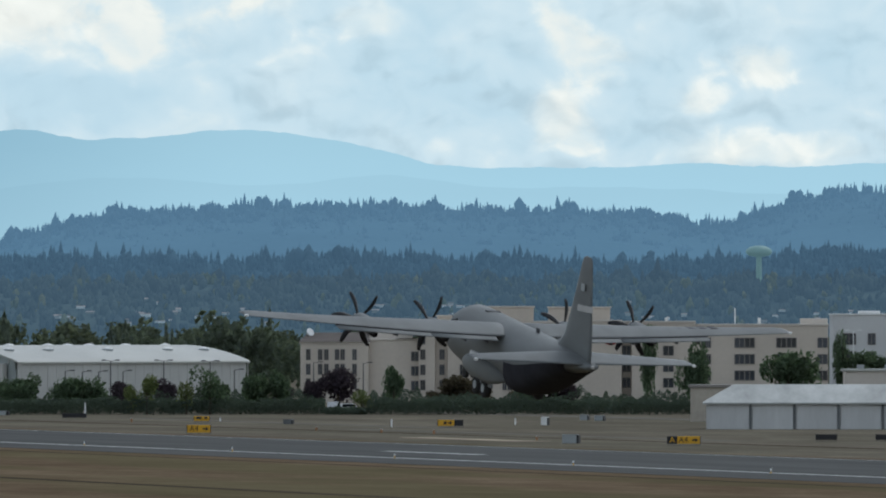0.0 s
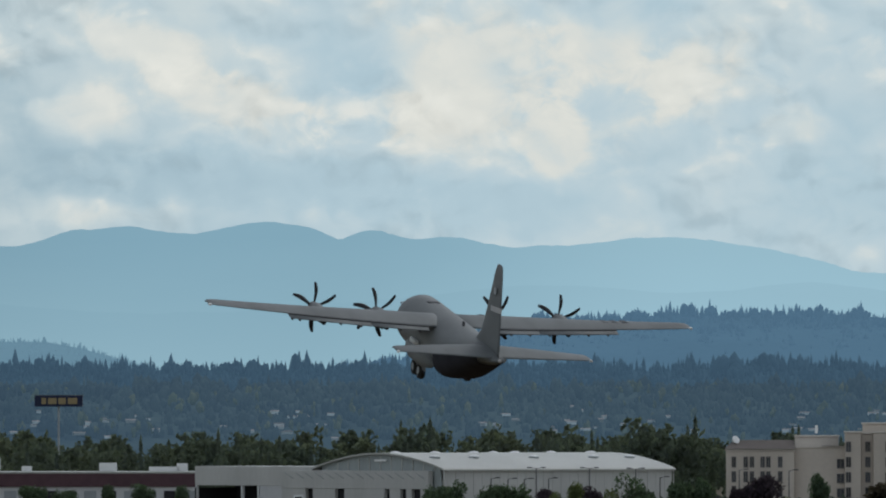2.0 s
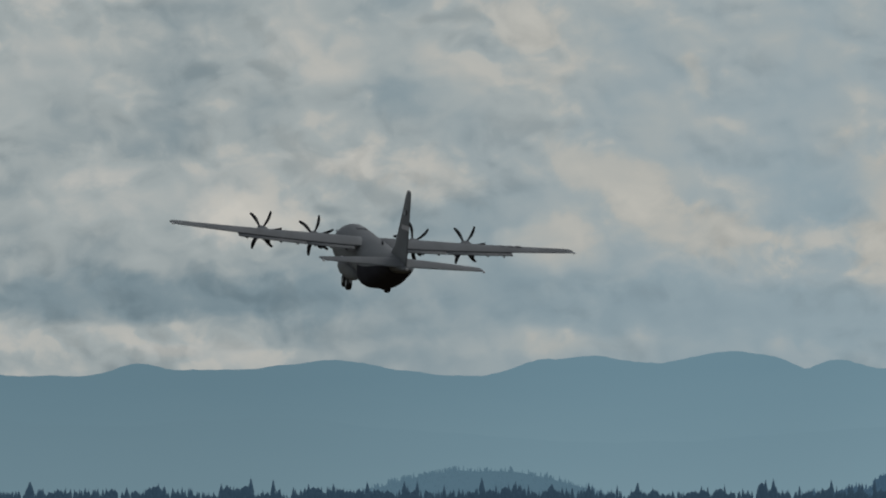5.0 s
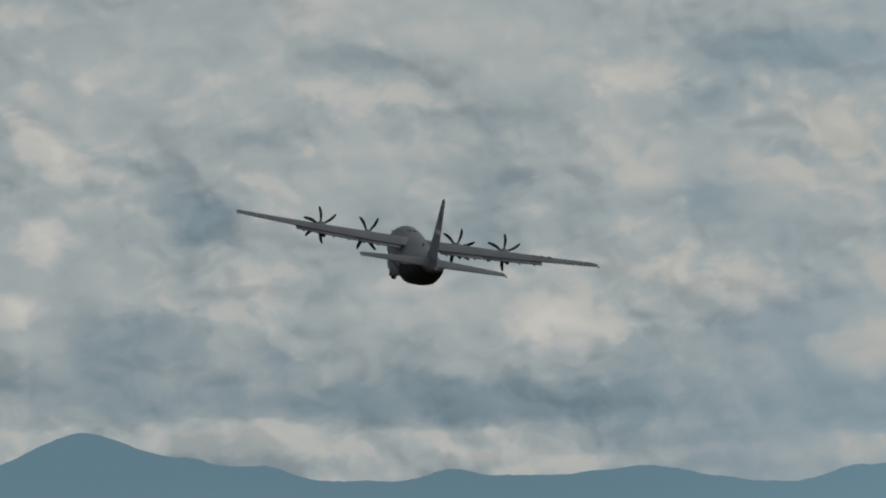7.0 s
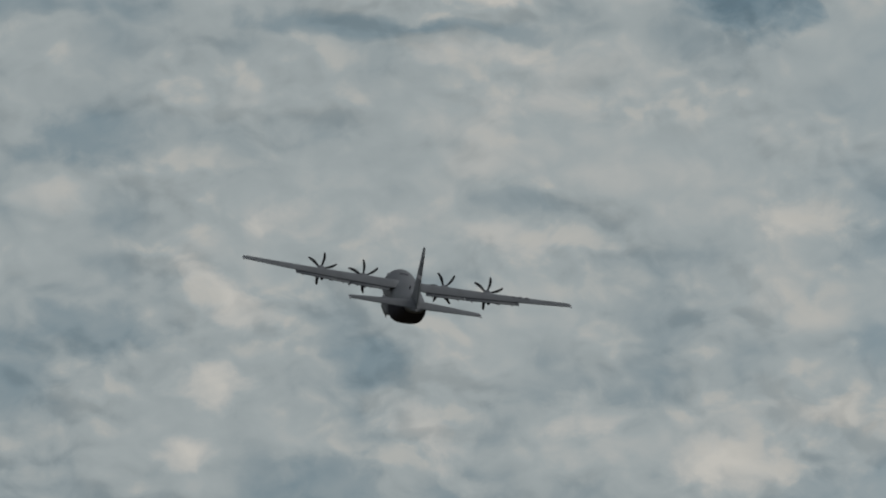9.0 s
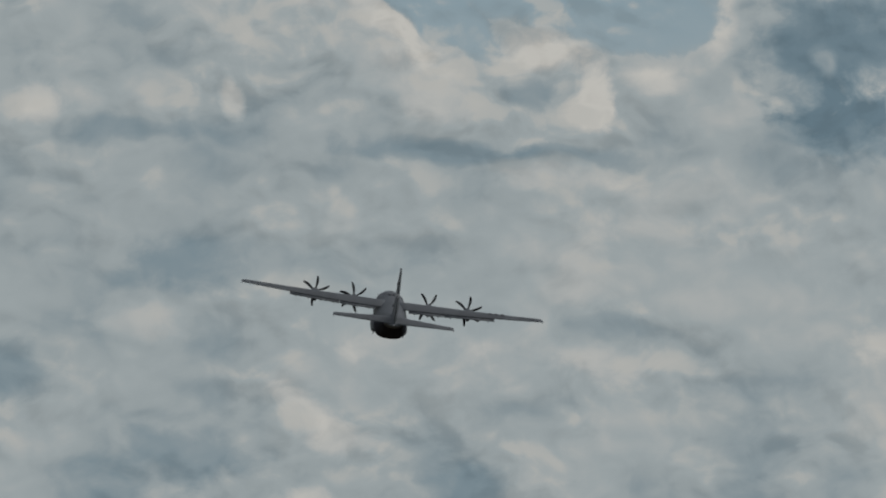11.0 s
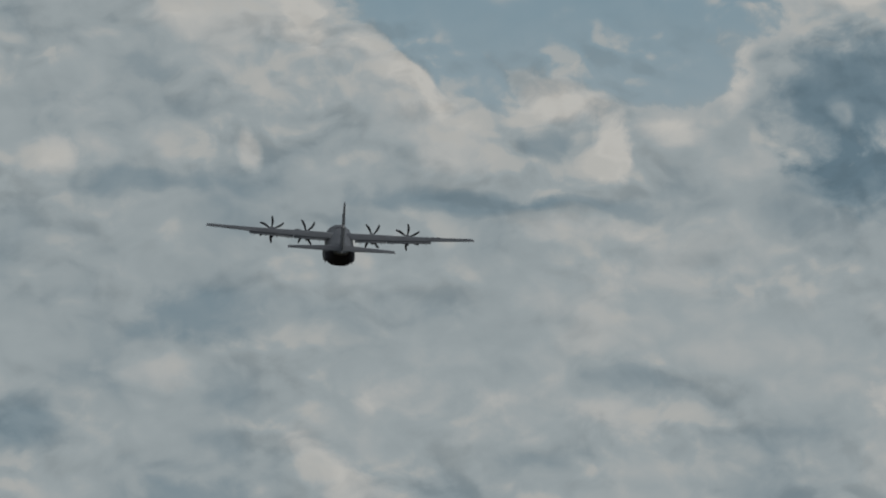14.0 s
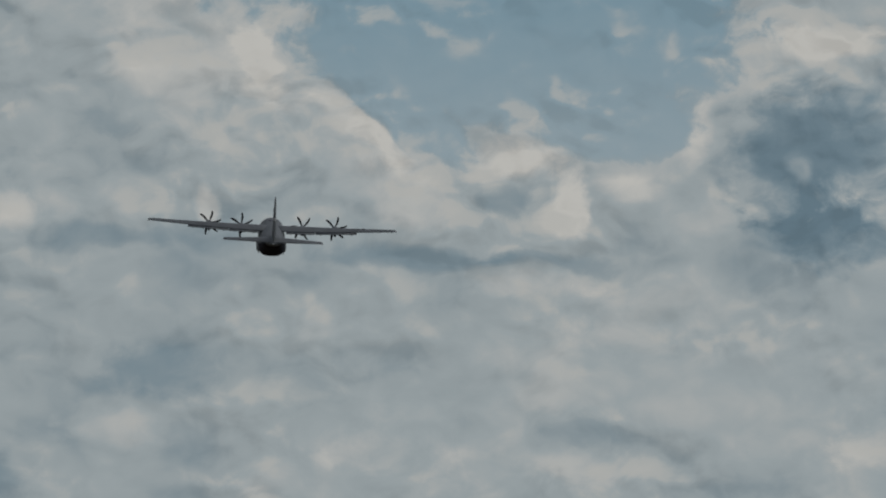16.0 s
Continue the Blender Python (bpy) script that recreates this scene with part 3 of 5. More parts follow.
def backdrop():
    """The sky backdrop: part of an upright drum, a little leaned in."""
    bm = bmesh.new()
    uv = bm.loops.layers.uv.new("UVMap")
    cols = []
    for i in range(101):
        u = -7000 + 10500 * i / 100
        cols.append([bm.verts.new((*along(u, 4940), EYE + v * UNIT * 4940)) for v in (-120, 1000, 2000, 3400)])
    for i in range(100):
        for j in range(3):
            f = bm.faces.new((cols[i][j], cols[i + 1][j], cols[i + 1][j + 1], cols[i][j + 1]))
            for loop, (a, b) in zip(f.loops, ((i, j), (i + 1, j), (i + 1, j + 1), (i, j + 1))):
                loop[uv].uv = ((-7000 + 105 * a) / 100, (-120, 1000, 2000, 3400)[b] / 100)
    return solo("sky_backdrop", bm, "cloud_sky", None, "broken grey and cream clouds with patches of pale blue sky", "sky", "", "structure")


backdrop()


# ---- woods ----
def conifer_bits(rng, h, w, tiers=4, n=6):
    """Points and faces of one far conifer: jagged tiers round a stem."""
    vs, fs = [], []
    for k in range(tiers):
        z0, z1 = h * (0.08 + 0.86 * k / tiers * 0.95), h * min(1.0, 0.08 + (k + 1.55) / tiers * 0.92)
        r = w * (1 - 0.72 * k / tiers)
        tip = len(vs)
        vs.append((rng.uniform(-0.04, 0.04) * w, rng.uniform(-0.04, 0.04) * w, z1))
        for i in range(n):
            a = 2 * math.pi * (i + rng.random() * 0.6) / n
            rr = r * rng.uniform(0.65, 1.1)
            vs.append((rr * math.cos(a), rr * math.sin(a), z0 + rng.uniform(-0.05, 0.05) * h))
        fs += [(tip, tip + 1 + i, tip + 1 + (i + 1) % n) for i in range(n)]
    return vs, fs


def round_bits(rng, h, w, lumps=7):
    """Points and faces of one far leafy tree: a heap of uneven lumps."""
    vs, fs = [], []
    for k in range(lumps):
        cx, cy, cz = rng.uniform(-0.5, 0.5) * w, rng.uniform(-0.5, 0.5) * w, h * rng.uniform(0.3, 0.85)
        r = w * rng.uniform(0.26, 0.52)
        b = len(vs)
        vs += [(cx, cy, cz + r * rng.uniform(0.8, 1.1)), (cx, cy, cz - r)]
        for lat in (0.5, -0.4):
            for i in range(6):
                a = 2 * math.pi * (i + 0.5 * (lat < 0)) / 6
                rr = r * math.cos(lat) * rng.uniform(0.75, 1.15)
                vs.append((cx + rr * math.cos(a), cy + rr * math.sin(a), cz + r * math.sin(lat) * rng.uniform(0.7, 1.2)))
        for i in range(6):
            j = (i + 1) % 6
            fs += [(b, b + 2 + i, b + 2 + j), (b + 1, b + 8 + j, b + 8 + i), (b + 2 + i, b + 8 + i, b + 2 + j), (b + 2 + j, b + 8 + i, b + 8 + j)]
    return vs, fs


def wood(name, material, label, trees, protos=None, smooth=True):
    """One mass of trees; each tree: kind, x, y, z, height, width."""
    rng = random.Random(name)
    protos = protos or {"c": [conifer_bits(rng, 1, 1) for _ in range(14)], "r": [round_bits(rng, 1, 1) for _ in range(10)]}
    verts, faces = [], []
    for kind, x, y, z, h, w in trees:
        vs, fs = rng.choice(protos[kind])
        a = rng.random() * 6.28
        ca, sa, b = math.cos(a), math.sin(a), len(verts)
        verts += [(x + w * (vx * ca - vy * sa), y + w * (vx * sa + vy * ca), z + h * vz) for vx, vy, vz in vs]
        faces += [tuple(b + i for i in f) for f in fs]
    return mass(name, verts, faces, material, label, "woods", smooth=smooth)


def slope_wood(name, material, label, crest, d0, d1, u0, u1, count, h, conifers, seed, v_foot=-25, spike=0.05):
    """Trees from a foot at d0 up to the crest at d1; crest gives the bare slope's top."""
    rng, trees = random.Random(seed), []
    for _ in range(count):
        u, f = rng.uniform(u0, u1), rng.uniform(0.32, 1.0)
        d = d0 + (d1 - d0) * f
        v = v_foot + (crest(u) - v_foot) * math.sin(f * math.pi / 2)
        x, y = along(u, d)
        hh = h * rng.uniform(0.5, 1.15) * (0.9 + 1.25 * noise.noise((u * 0.03, d * 0.02, seed))) * (1.65 if rng.random() < spike else 1)
        if rng.random() < conifers:
            trees.append(("c", x, y, EYE + v * UNIT * d - hh * 0.55, hh, hh * rng.uniform(0.12, 0.21)))
        else:
            trees.append(("r", x, y, EYE + v * UNIT * d - hh * 0.45, hh * 0.72, hh * rng.uniform(0.24, 0.40)))
    return wood(name, material, label, trees)


def slope_mesh(name, crest, d0, d1, u0, u1, n, material, label, v_foot):
    rings = []
    for i in range(n + 1):
        u = u0 + (u1 - u0) * i / n
        ring = []
        for k in range(7):
            f = k / 6
            d = d0 + (d1 - d0) * f
            v = v_foot + (crest(u) - v_foot) * math.sin(f * math.pi / 2)
            ring.append((*along(u, d), EYE + v * UNIT * d - 0.6))
        ring.append((*along(u, d1 + 60), -1.5))
        rings.append(ring)
    return solo(name, loft(rings, closed=False, caps=False), material, None, label, "hill", "", "structure", True)


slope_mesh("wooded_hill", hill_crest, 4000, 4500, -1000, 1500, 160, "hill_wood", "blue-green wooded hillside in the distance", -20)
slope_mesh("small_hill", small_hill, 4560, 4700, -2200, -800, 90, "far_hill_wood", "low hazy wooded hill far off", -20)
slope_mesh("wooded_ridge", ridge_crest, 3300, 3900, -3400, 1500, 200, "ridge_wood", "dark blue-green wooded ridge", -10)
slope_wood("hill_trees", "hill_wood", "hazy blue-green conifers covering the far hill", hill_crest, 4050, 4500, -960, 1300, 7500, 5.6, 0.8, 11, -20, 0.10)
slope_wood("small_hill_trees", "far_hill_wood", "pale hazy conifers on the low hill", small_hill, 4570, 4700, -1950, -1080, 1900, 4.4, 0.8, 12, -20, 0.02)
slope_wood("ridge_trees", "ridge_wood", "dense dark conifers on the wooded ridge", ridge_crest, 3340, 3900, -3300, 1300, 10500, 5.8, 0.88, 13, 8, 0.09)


def valley(u):
    return 62 + 8 * noise.noise((u * 0.01, 4, 0))


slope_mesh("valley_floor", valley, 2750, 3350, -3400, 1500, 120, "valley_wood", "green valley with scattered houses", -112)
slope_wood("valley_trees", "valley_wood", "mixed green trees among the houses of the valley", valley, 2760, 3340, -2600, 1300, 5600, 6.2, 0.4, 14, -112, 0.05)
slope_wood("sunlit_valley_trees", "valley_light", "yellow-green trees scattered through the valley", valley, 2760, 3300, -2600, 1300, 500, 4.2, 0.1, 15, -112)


# ---- the aircraft ----
def ring_at(y, zc, hw, up, down, power=2.0, n=28):
    pts = []
    for i in range(n):
        a = 2 * math.pi * i / n
        c, s = math.cos(a), math.sin(a)
        e = 2 / power
        x = hw * abs(c) ** e * (1 if c >= 0 else -1)
        z = (up if s >= 0 else down) * abs(s) ** e * (1 if s >= 0 else -1)
        pts.append((x, y, zc + z))
    return pts


def wing_shape(rows, n=9, thick=0.14):
    """A lifting surface lofted over rows of (x, leading y, trailing y, z, thickness ratio, droop)."""
    rings = []
    for x, le, te, z, t in rows:
        c, ring = le - te, []
        prof = [(k / n) for k in range(n + 1)]
        for s in prof:
            yt = 5 * t * c * (0.2969 * math.sqrt(s) - 0.126 * s - 0.3516 * s * s + 0.2843 * s ** 3 - 0.1015 * s ** 4)
            ring.append((x, le - s * c, z + yt * 1.1 + 0.02 * c * math.sin(math.pi * s)))
        for s in prof[-2:0:-1]:
            yt = 5 * t * c * (0.2969 * math.sqrt(s) - 0.126 * s - 0.3516 * s * s + 0.2843 * s ** 3 - 0.1015 * s ** 4)
            ring.append((x, le - s * c, z - yt * 0.9 + 0.02 * c * math.sin(math.pi * s)))
        rings.append(ring)
    return loft(rings)


def wing_z(x):
    x = abs(x)
    return 1.47 + 0.012 * x + 0.45 * (x / 20.2) ** 2


def wing_le(x):
    x = abs(x)
    return 2.0 - 0.02 * x - max(0, x - 5.5) * 0.065


def wing_te(x):
    x = abs(x)
    return -2.75 + max(0, x - 5.5) * 0.085


def blade(bm):
    """One curved propeller blade, from the hub outwards along z, in the plane y = 0."""
    rings = []
    for k in range(9):
        f = k / 8
        r = 0.28 + f * 1.78
        chord = 0.16 + 0.26 * math.sin(math.pi * min(1, 0.12 + 0.80 * f)) * (1 if f < 0.9 else 0.75)
        sweep = 0.10 * math.sin(f * 2.4) - 0.34 * max(0, f - 0.45) ** 1.6
        twist = radians(52 - 34 * f)
        ring = []
        for i in range(8):
            a = 2 * math.pi * i / 8
            cx, cy = math.cos(a) * chord / 2, math.sin(a) * (0.055 - 0.04 * f)
            ring.append((sweep + cx * math.cos(twist) - cy * math.sin(twist), cx * math.sin(twist) + cy * math.cos(twist), r))
        rings.append(ring)
    return loft(rings, bm=bm)


def build_propeller(plane, x):
    prop = new("propeller")
    prop.parent = plane
    hub_z = wing_z(x) - 0.24
    prop.matrix_basis = pose(x, 3.5, hub_z)
    rings = [ring_at(y, 0, r, r, r, 2, 16) for y, r in ((0.95, 0.04), (0.88, 0.16), (0.7, 0.29), (0.4, 0.40), (0.1, 0.45), (-0.3, 0.47))]
    part("spinner", loft(rings), "grey_paint", prop, "grey pointed spinner", True)
    me = None
    for i in range(6):
        if me is None:
            b = part("blade", blade(bmesh.new()), "black_blade", prop, "", True)
            me = b.data
        else:
            b = new("blade", me)
            b.parent = prop
        b.matrix_basis = pose(0, 0, 0, 0, 60 * i, 0)
    return prop


def build_aircraft():
    plane = thing("transport_aircraft", 0, 0, 0, 0, "grey four-engined military turboprop transport aircraft climbing after takeoff", "aircraft")
    body = [(12.1, -0.75, 0.05, 0.05, 0.05), (11.9, -0.75, 0.42, 0.42, 0.42), (11.3, -0.68, 0.92, 0.9, 0.9), (10.5, -0.5, 1.32, 1.25, 1.3), (9.6, -0.3, 1.65, 1.7, 1.6),
            (8.9, -0.12, 1.85, 2.0, 1.85), (7.9, 0, 2.05, 2.15, 2.05), (6.5, 0, 2.15, 2.17, 2.15), (3, 0, 2.16, 2.17, 2.16), (-3, 0, 2.16, 2.17, 2.16)]
    tail = [(-5.2, 0, 2.16, 2.16, 2.14), (-6.8, 0.12, 2.10, 2.03, 1.95), (-8.4, 0.4, 1.98, 1.76, 1.75), (-10.0, 0.72, 1.84, 1.45, 1.48), (-11.6, 1.02, 1.66, 1.14, 1.16),
            (-13.0, 1.24, 1.44, 0.9, 0.86), (-14.4, 1.4, 1.18, 0.62, 0.56), (-15.8, 1.5, 0.86, 0.36, 0.34), (-16.8, 1.55, 0.45, 0.16, 0.14)]
    part("fuselage", loft([ring_at(*r) for r in body + tail]), "grey_paint", plane, "matt grey painted fuselage", True)
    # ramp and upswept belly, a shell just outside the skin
    # its near-black colour holds the underside's shade as well as soot
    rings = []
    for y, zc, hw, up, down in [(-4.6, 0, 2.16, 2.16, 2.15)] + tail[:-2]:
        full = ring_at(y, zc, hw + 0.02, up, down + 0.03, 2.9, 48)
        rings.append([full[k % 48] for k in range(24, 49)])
    part("cargo_ramp", loft(rings, closed=False, caps=False), "soot_and_shade", plane, "upswept cargo ramp and belly, soot and underside shade painted dark", True)
    # cockpit glazing and the roof hatch
    for s in (-1, 1):
        for k in range(3):
            a = radians(22 + 24 * k)
            b = box(-0.27, 0.27, -0.03, 0.03, -0.28, 0.28, 0.02)
            part("cockpit_window", b, "cockpit_glass", plane, "", at=pose(s * 1.5 * math.sin(a), 8.55 + 0.75 * math.cos(a), 1.05, -35, 0, -s * math.degrees(a)))
    part("roof_hatch", box(-0.5, 0.5, 4.3, 4.9, 2.12, 2.2, 0.03), "dark_mark", plane, "dark roof hatch")
    part("roof_aerial", box(-0.05, 0.05, -5.4, -4.9, 2.1, 2.5, 0.02), "dark_mark", plane, "small dark blade aerial")
    # wings
    for s in (-1, 1):
        rows = [(s * x, wing_le(x), wing_te(x), wing_z(x), 0.155 - 0.0015 * x) for x in (0, 2, 4, 5.5, 8, 11, 13.9, 16, 18, 19.5)]
        rows += [(s * 20.0, wing_le(20.0) - 0.12, wing_te(20) + 0.1, wing_z(20.0), 0.10), (s * 20.2, wing_le(20.2) - 0.5, wing_te(20.2) + 0.5, wing_z(20.2), 0.05)]
        part("wing", wing_shape(rows, 11), "grey_paint", plane, "", True)
        part("aileron_gap", loft([[(s * x, wing_te(x) + 0.78, wing_z(x) + 0.11), (s * x, wing_te(x) + 0.70, wing_z(x) + 0.10), (s * x, wing_te(x) + 0.70, wing_z(x)), (s * x, wing_te(x) + 0.78, wing_z(x))] for x in (13.95, 17, 19.4)]), "grey_flap", plane)
        for x0, x1 in ((2.25, 6.97), (7.03, 13.7)):
            rows = [(s * x, wing_te(x) + 0.42, wing_te(x) - 0.80, wing_z(x) - 0.045, 0.10) for x in (x0, (x0 + x1) / 2, x1)]
            f = wing_shape(rows, 6)
            for v in f.verts:
                back = wing_te(v.co.x) + 0.42 - v.co.y
                v.co.z -= back * 0.15
            slot = [[(s * x, wing_te(x) + 0.12, wing_z(x) + 0.075), (s * x, wing_te(x) - 0.06, wing_z(x) + 0.055), (s * x, wing_te(x) - 0.06, wing_z(x) - 0.08), (s * x, wing_te(x) + 0.12, wing_z(x) - 0.08)]
                    for x in (x0, (x0 + x1) / 2, x1)]
            part("flap_slot", loft(slot), "dark_mark", plane, "dark slot before the flap")
            part("flap", f, "grey_paint", plane, "lowered trailing-edge flap", True)
            n = 4 if x0 > 5 else 3
            for k in range(n):
                x = x0 + (k + 0.5) * (x1 - x0) / n
                part("flap_track", box(s * x - 0.06, s * x + 0.06, wing_te(x) - 0.62, wing_te(x) + 1.4, wing_z(x) - 0.40, wing_z(x) - 0.2, 0.03), "dark_mark", plane)
        for x in (4.98, 10.25):
            z = wing_z(x) - 0.2
            rows = [(3.22, 0.0, 0.48, 0.44, 0.46), (2.95, 0.0, 0.55, 0.46, 0.56), (2.3, -0.03, 0.60, 0.46, 0.66), (1.2, -0.06, 0.58, 0.42, 0.62), (0.2, -0.08, 0.46, 0.32, 0.48), (-0.6, -0.06, 0.28, 0.2, 0.3), (-1.4, 0.0, 0.1, 0.1, 0.12)]
            part("engine_nacelle", loft([[(s * x + px, py, pz) for px, py, pz in ring_at(y, z + dz, w, u, d, 2.2, 18)] for y, dz, w, u, d in rows]), "grey_paint", plane, "", True)
            part("exhaust_pipe", tube((s * x, 1.0, z - 0.52), (s * x, -0.2, z - 0.56), 0.2, 0.22, 14), "soot_and_shade", plane, "sooty engine exhaust pipe", True)
    for s in (-1, 1):
        part("tip_lamp", box(s * 20.1 - 0.12, s * 20.1 + 0.12, wing_te(20) + 0.0, wing_te(20) + 0.3, wing_z(20) - 0.06, wing_z(20) + 0.1, 0.03), "white_paint", plane, "small white wing-tip lamp")
        part("tailplane_lamp", box(s * 7.95 - 0.1, s * 7.95 + 0.1, -15.5, -15.2, 1.62, 1.8, 0.03), "white_paint", plane, "small white tailplane lamp")
    # dark lettering bars on the wing
    for k, w in enumerate((0.5, 0.42, 0.5, 0.46, 0.5)):
        x = 11.3 + k * 0.82
        part("wing_letter_bar", box(x, x + w, -0.35, 0.55, wing_z(x) + 0.27, wing_z(x) + 0.315), "dark_mark", plane, "dark lettering on the wing's upper side", at=pose(0, 0, 0.0))
    # tail
    stab = [(-8.03, -13.5, -15.2), (-7.8, -13.25, -15.4), (-4, -12.2, -15.9), (0, -11.2, -16.4), (4, -12.2, -15.9), (7.8, -13.25, -15.4), (8.03, -13.5, -15.2)]
    part("tailplane", wing_shape([(x, le, te, 1.70, 0.11 if abs(x) < 8 else 0.04) for x, le, te in stab]), "grey_paint", plane, "", True)
    fin_rows = [(1.5, -7.6, -16.5, 0.07), (2.2, -9.3, -16.5, 0.085), (3.0, -10.6, -16.4, 0.10), (5.5, -11.9, -15.9, 0.115), (8.3, -13.1, -15.35, 0.12), (8.75, -13.4, -15.2, 0.10), (8.9, -13.9, -14.9, 0.05)]
    fin = wing_shape([(z, le, te, 0, t) for z, le, te, t in fin_rows])
    for v in fin.verts:
        v.co = Vector((v.co.z, v.co.y, v.co.x))
    bmesh.ops.recalc_face_normals(fin, faces=fin.faces)
    part("tail_fin", fin, "grey_paint", plane, "", True)
    band = wing_shape([(z, le, te, 0, t) for z, le, te, t in ((5.0, -12.9, -16.02, 0.150), (5.42, -12.9, -15.93, 0.148))])
    for v in band.verts:
        v.co = Vector((v.co.z, v.co.y, v.co.x - 0.35 * (v.co.y + 12.9) * 0.2))
    bmesh.ops.recalc_face_normals(band, faces=band.faces)
    part("fin_band", band, "pale_mark", plane, "pale band across the tail fin")
    for s in (-1, 1):
        part("fin_emblem", box(s * 0.175 - 0.025, s * 0.175 + 0.025, -14.5, -13.8, 6.5, 7.0), "grey_box", plane, "small pale emblem on the tail fin")
    part("tail_light", box(-0.12, 0.12, -17.0, -16.75, 1.5, 1.72, 0.04), "pale_mark", plane, "pale tail-cone lamp")
    # wheel fairings and wheels
    wheels = []
    for s in (-1, 1):
        rows = [(4.6, 0.15, 0.2, 0.2), (3.6, 0.40, 0.6, 0.5), (2.2, 0.55, 0.8, 0.74), (-1.6, 0.55, 0.8, 0.74), (-3.0, 0.38, 0.6, 0.5), (-4.3, 0.12, 0.2, 0.15)]
        pod = part("wheel_pod", loft([[(s * 1.88 + px, py, pz) for px, py, pz in ring_at(y, -1.35, w, u, d, 2.6, 20)] for y, w, u, d in rows]), "grey_paint", plane, "", True)
        part("pod_door", box(s * 2.0 - 0.05, s * 2.0 + 0.05, -2.2, 1.4, -2.3, -2.0, 0.02), "grey_flap", pod)
        # white shape added for the bright glint on top of the pod
        part("pod_glint", loft([[(s * 2.25 + px, py, pz) for px, py, pz in ring_at(y, -0.46, w, 0.2, 0.14, 2, 12)] for y, w in ((-0.2, 0.06), (0.2, 0.3), (1.4, 0.34), (2.2, 0.08))]), "white_paint", pod, "white shape painted in as a bright glint on the wheel pod", True)
        for y in (1.0, -0.75):
            wheel = new("main_wheel")
            wheel.parent = plane
            wheels.append(wheel)
            wheel.matrix_basis = pose(s * 1.95, y, -2.5)
            part("tyre", loft([ring for ring in [[(dx, r * math.cos(a * math.pi / 12), r * math.sin(a * math.pi / 12)) for a in range(24)] for dx, r in ((-0.25, 0.45), (-0.22, 0.64), (0, 0.70), (0.22, 0.64), (0.25, 0.45))]]), "rubber", wheel, "black rubber tyre", True)
            part("rim", tube((-0.27, 0, 0), (0.27, 0, 0), 0.3, 0.3, 16), "grey_box", wheel)
    nose = new("nose_gear")
    nose.parent = plane
    nose.matrix_basis = pose(0, 8.6, -2.0)
    part("strut", tube((0, 0, 0.3), (0, 0, -0.75), 0.09, 0.07, 10), "grey_box", nose)
    for s in (-1, 1):
        part("tyre", tube((s * 0.16, 0, -0.8), (s * 0.4, 0, -0.8), 0.42, 0.42, 18), "rubber", nose, "black rubber tyre")
    props = [build_propeller(plane, x) for x in (-10.25, -4.98, 4.98, 10.25)]
    return plane, props, wheels, nose


aircraft, propellers, main_wheels, nose_gear = build_aircraft()


# ---- buildings beyond the airfield ----
def window_set(parent, x, z, w, h, y, cache={}):
    """A window: a frame with a recessed dark pane, in a wall that faces -y."""
    key = (round(w, 2), round(h, 2))
    if key not in cache:
        f = bmesh.new()
        for a in ((-w / 2 - 0.1, -w / 2, -h / 2 - 0.1, h / 2 + 0.1), (w / 2, w / 2 + 0.1, -h / 2 - 0.1, h / 2 + 0.1), (-w / 2, w / 2, h / 2, h / 2 + 0.1), (-w / 2, w / 2, -h / 2 - 0.1, -h / 2),
                  (-0.04, 0.04, -h / 2, h / 2)):
            box(a[0], a[1], -0.12, 0.06, a[2], a[3], bm=f)
        p = box(-w / 2, w / 2, -0.05, 0.05, -h / 2, h / 2)
        cache[key] = (link_mesh("window", f, "window_frame"), link_mesh("pane", p, "window_glass"))
    win = new("window", cache[key][0])
    win.parent = parent
    win.matrix_basis = pose(x, y, z)
    pane = new("pane", cache[key][1])
    pane.parent = win
    return win


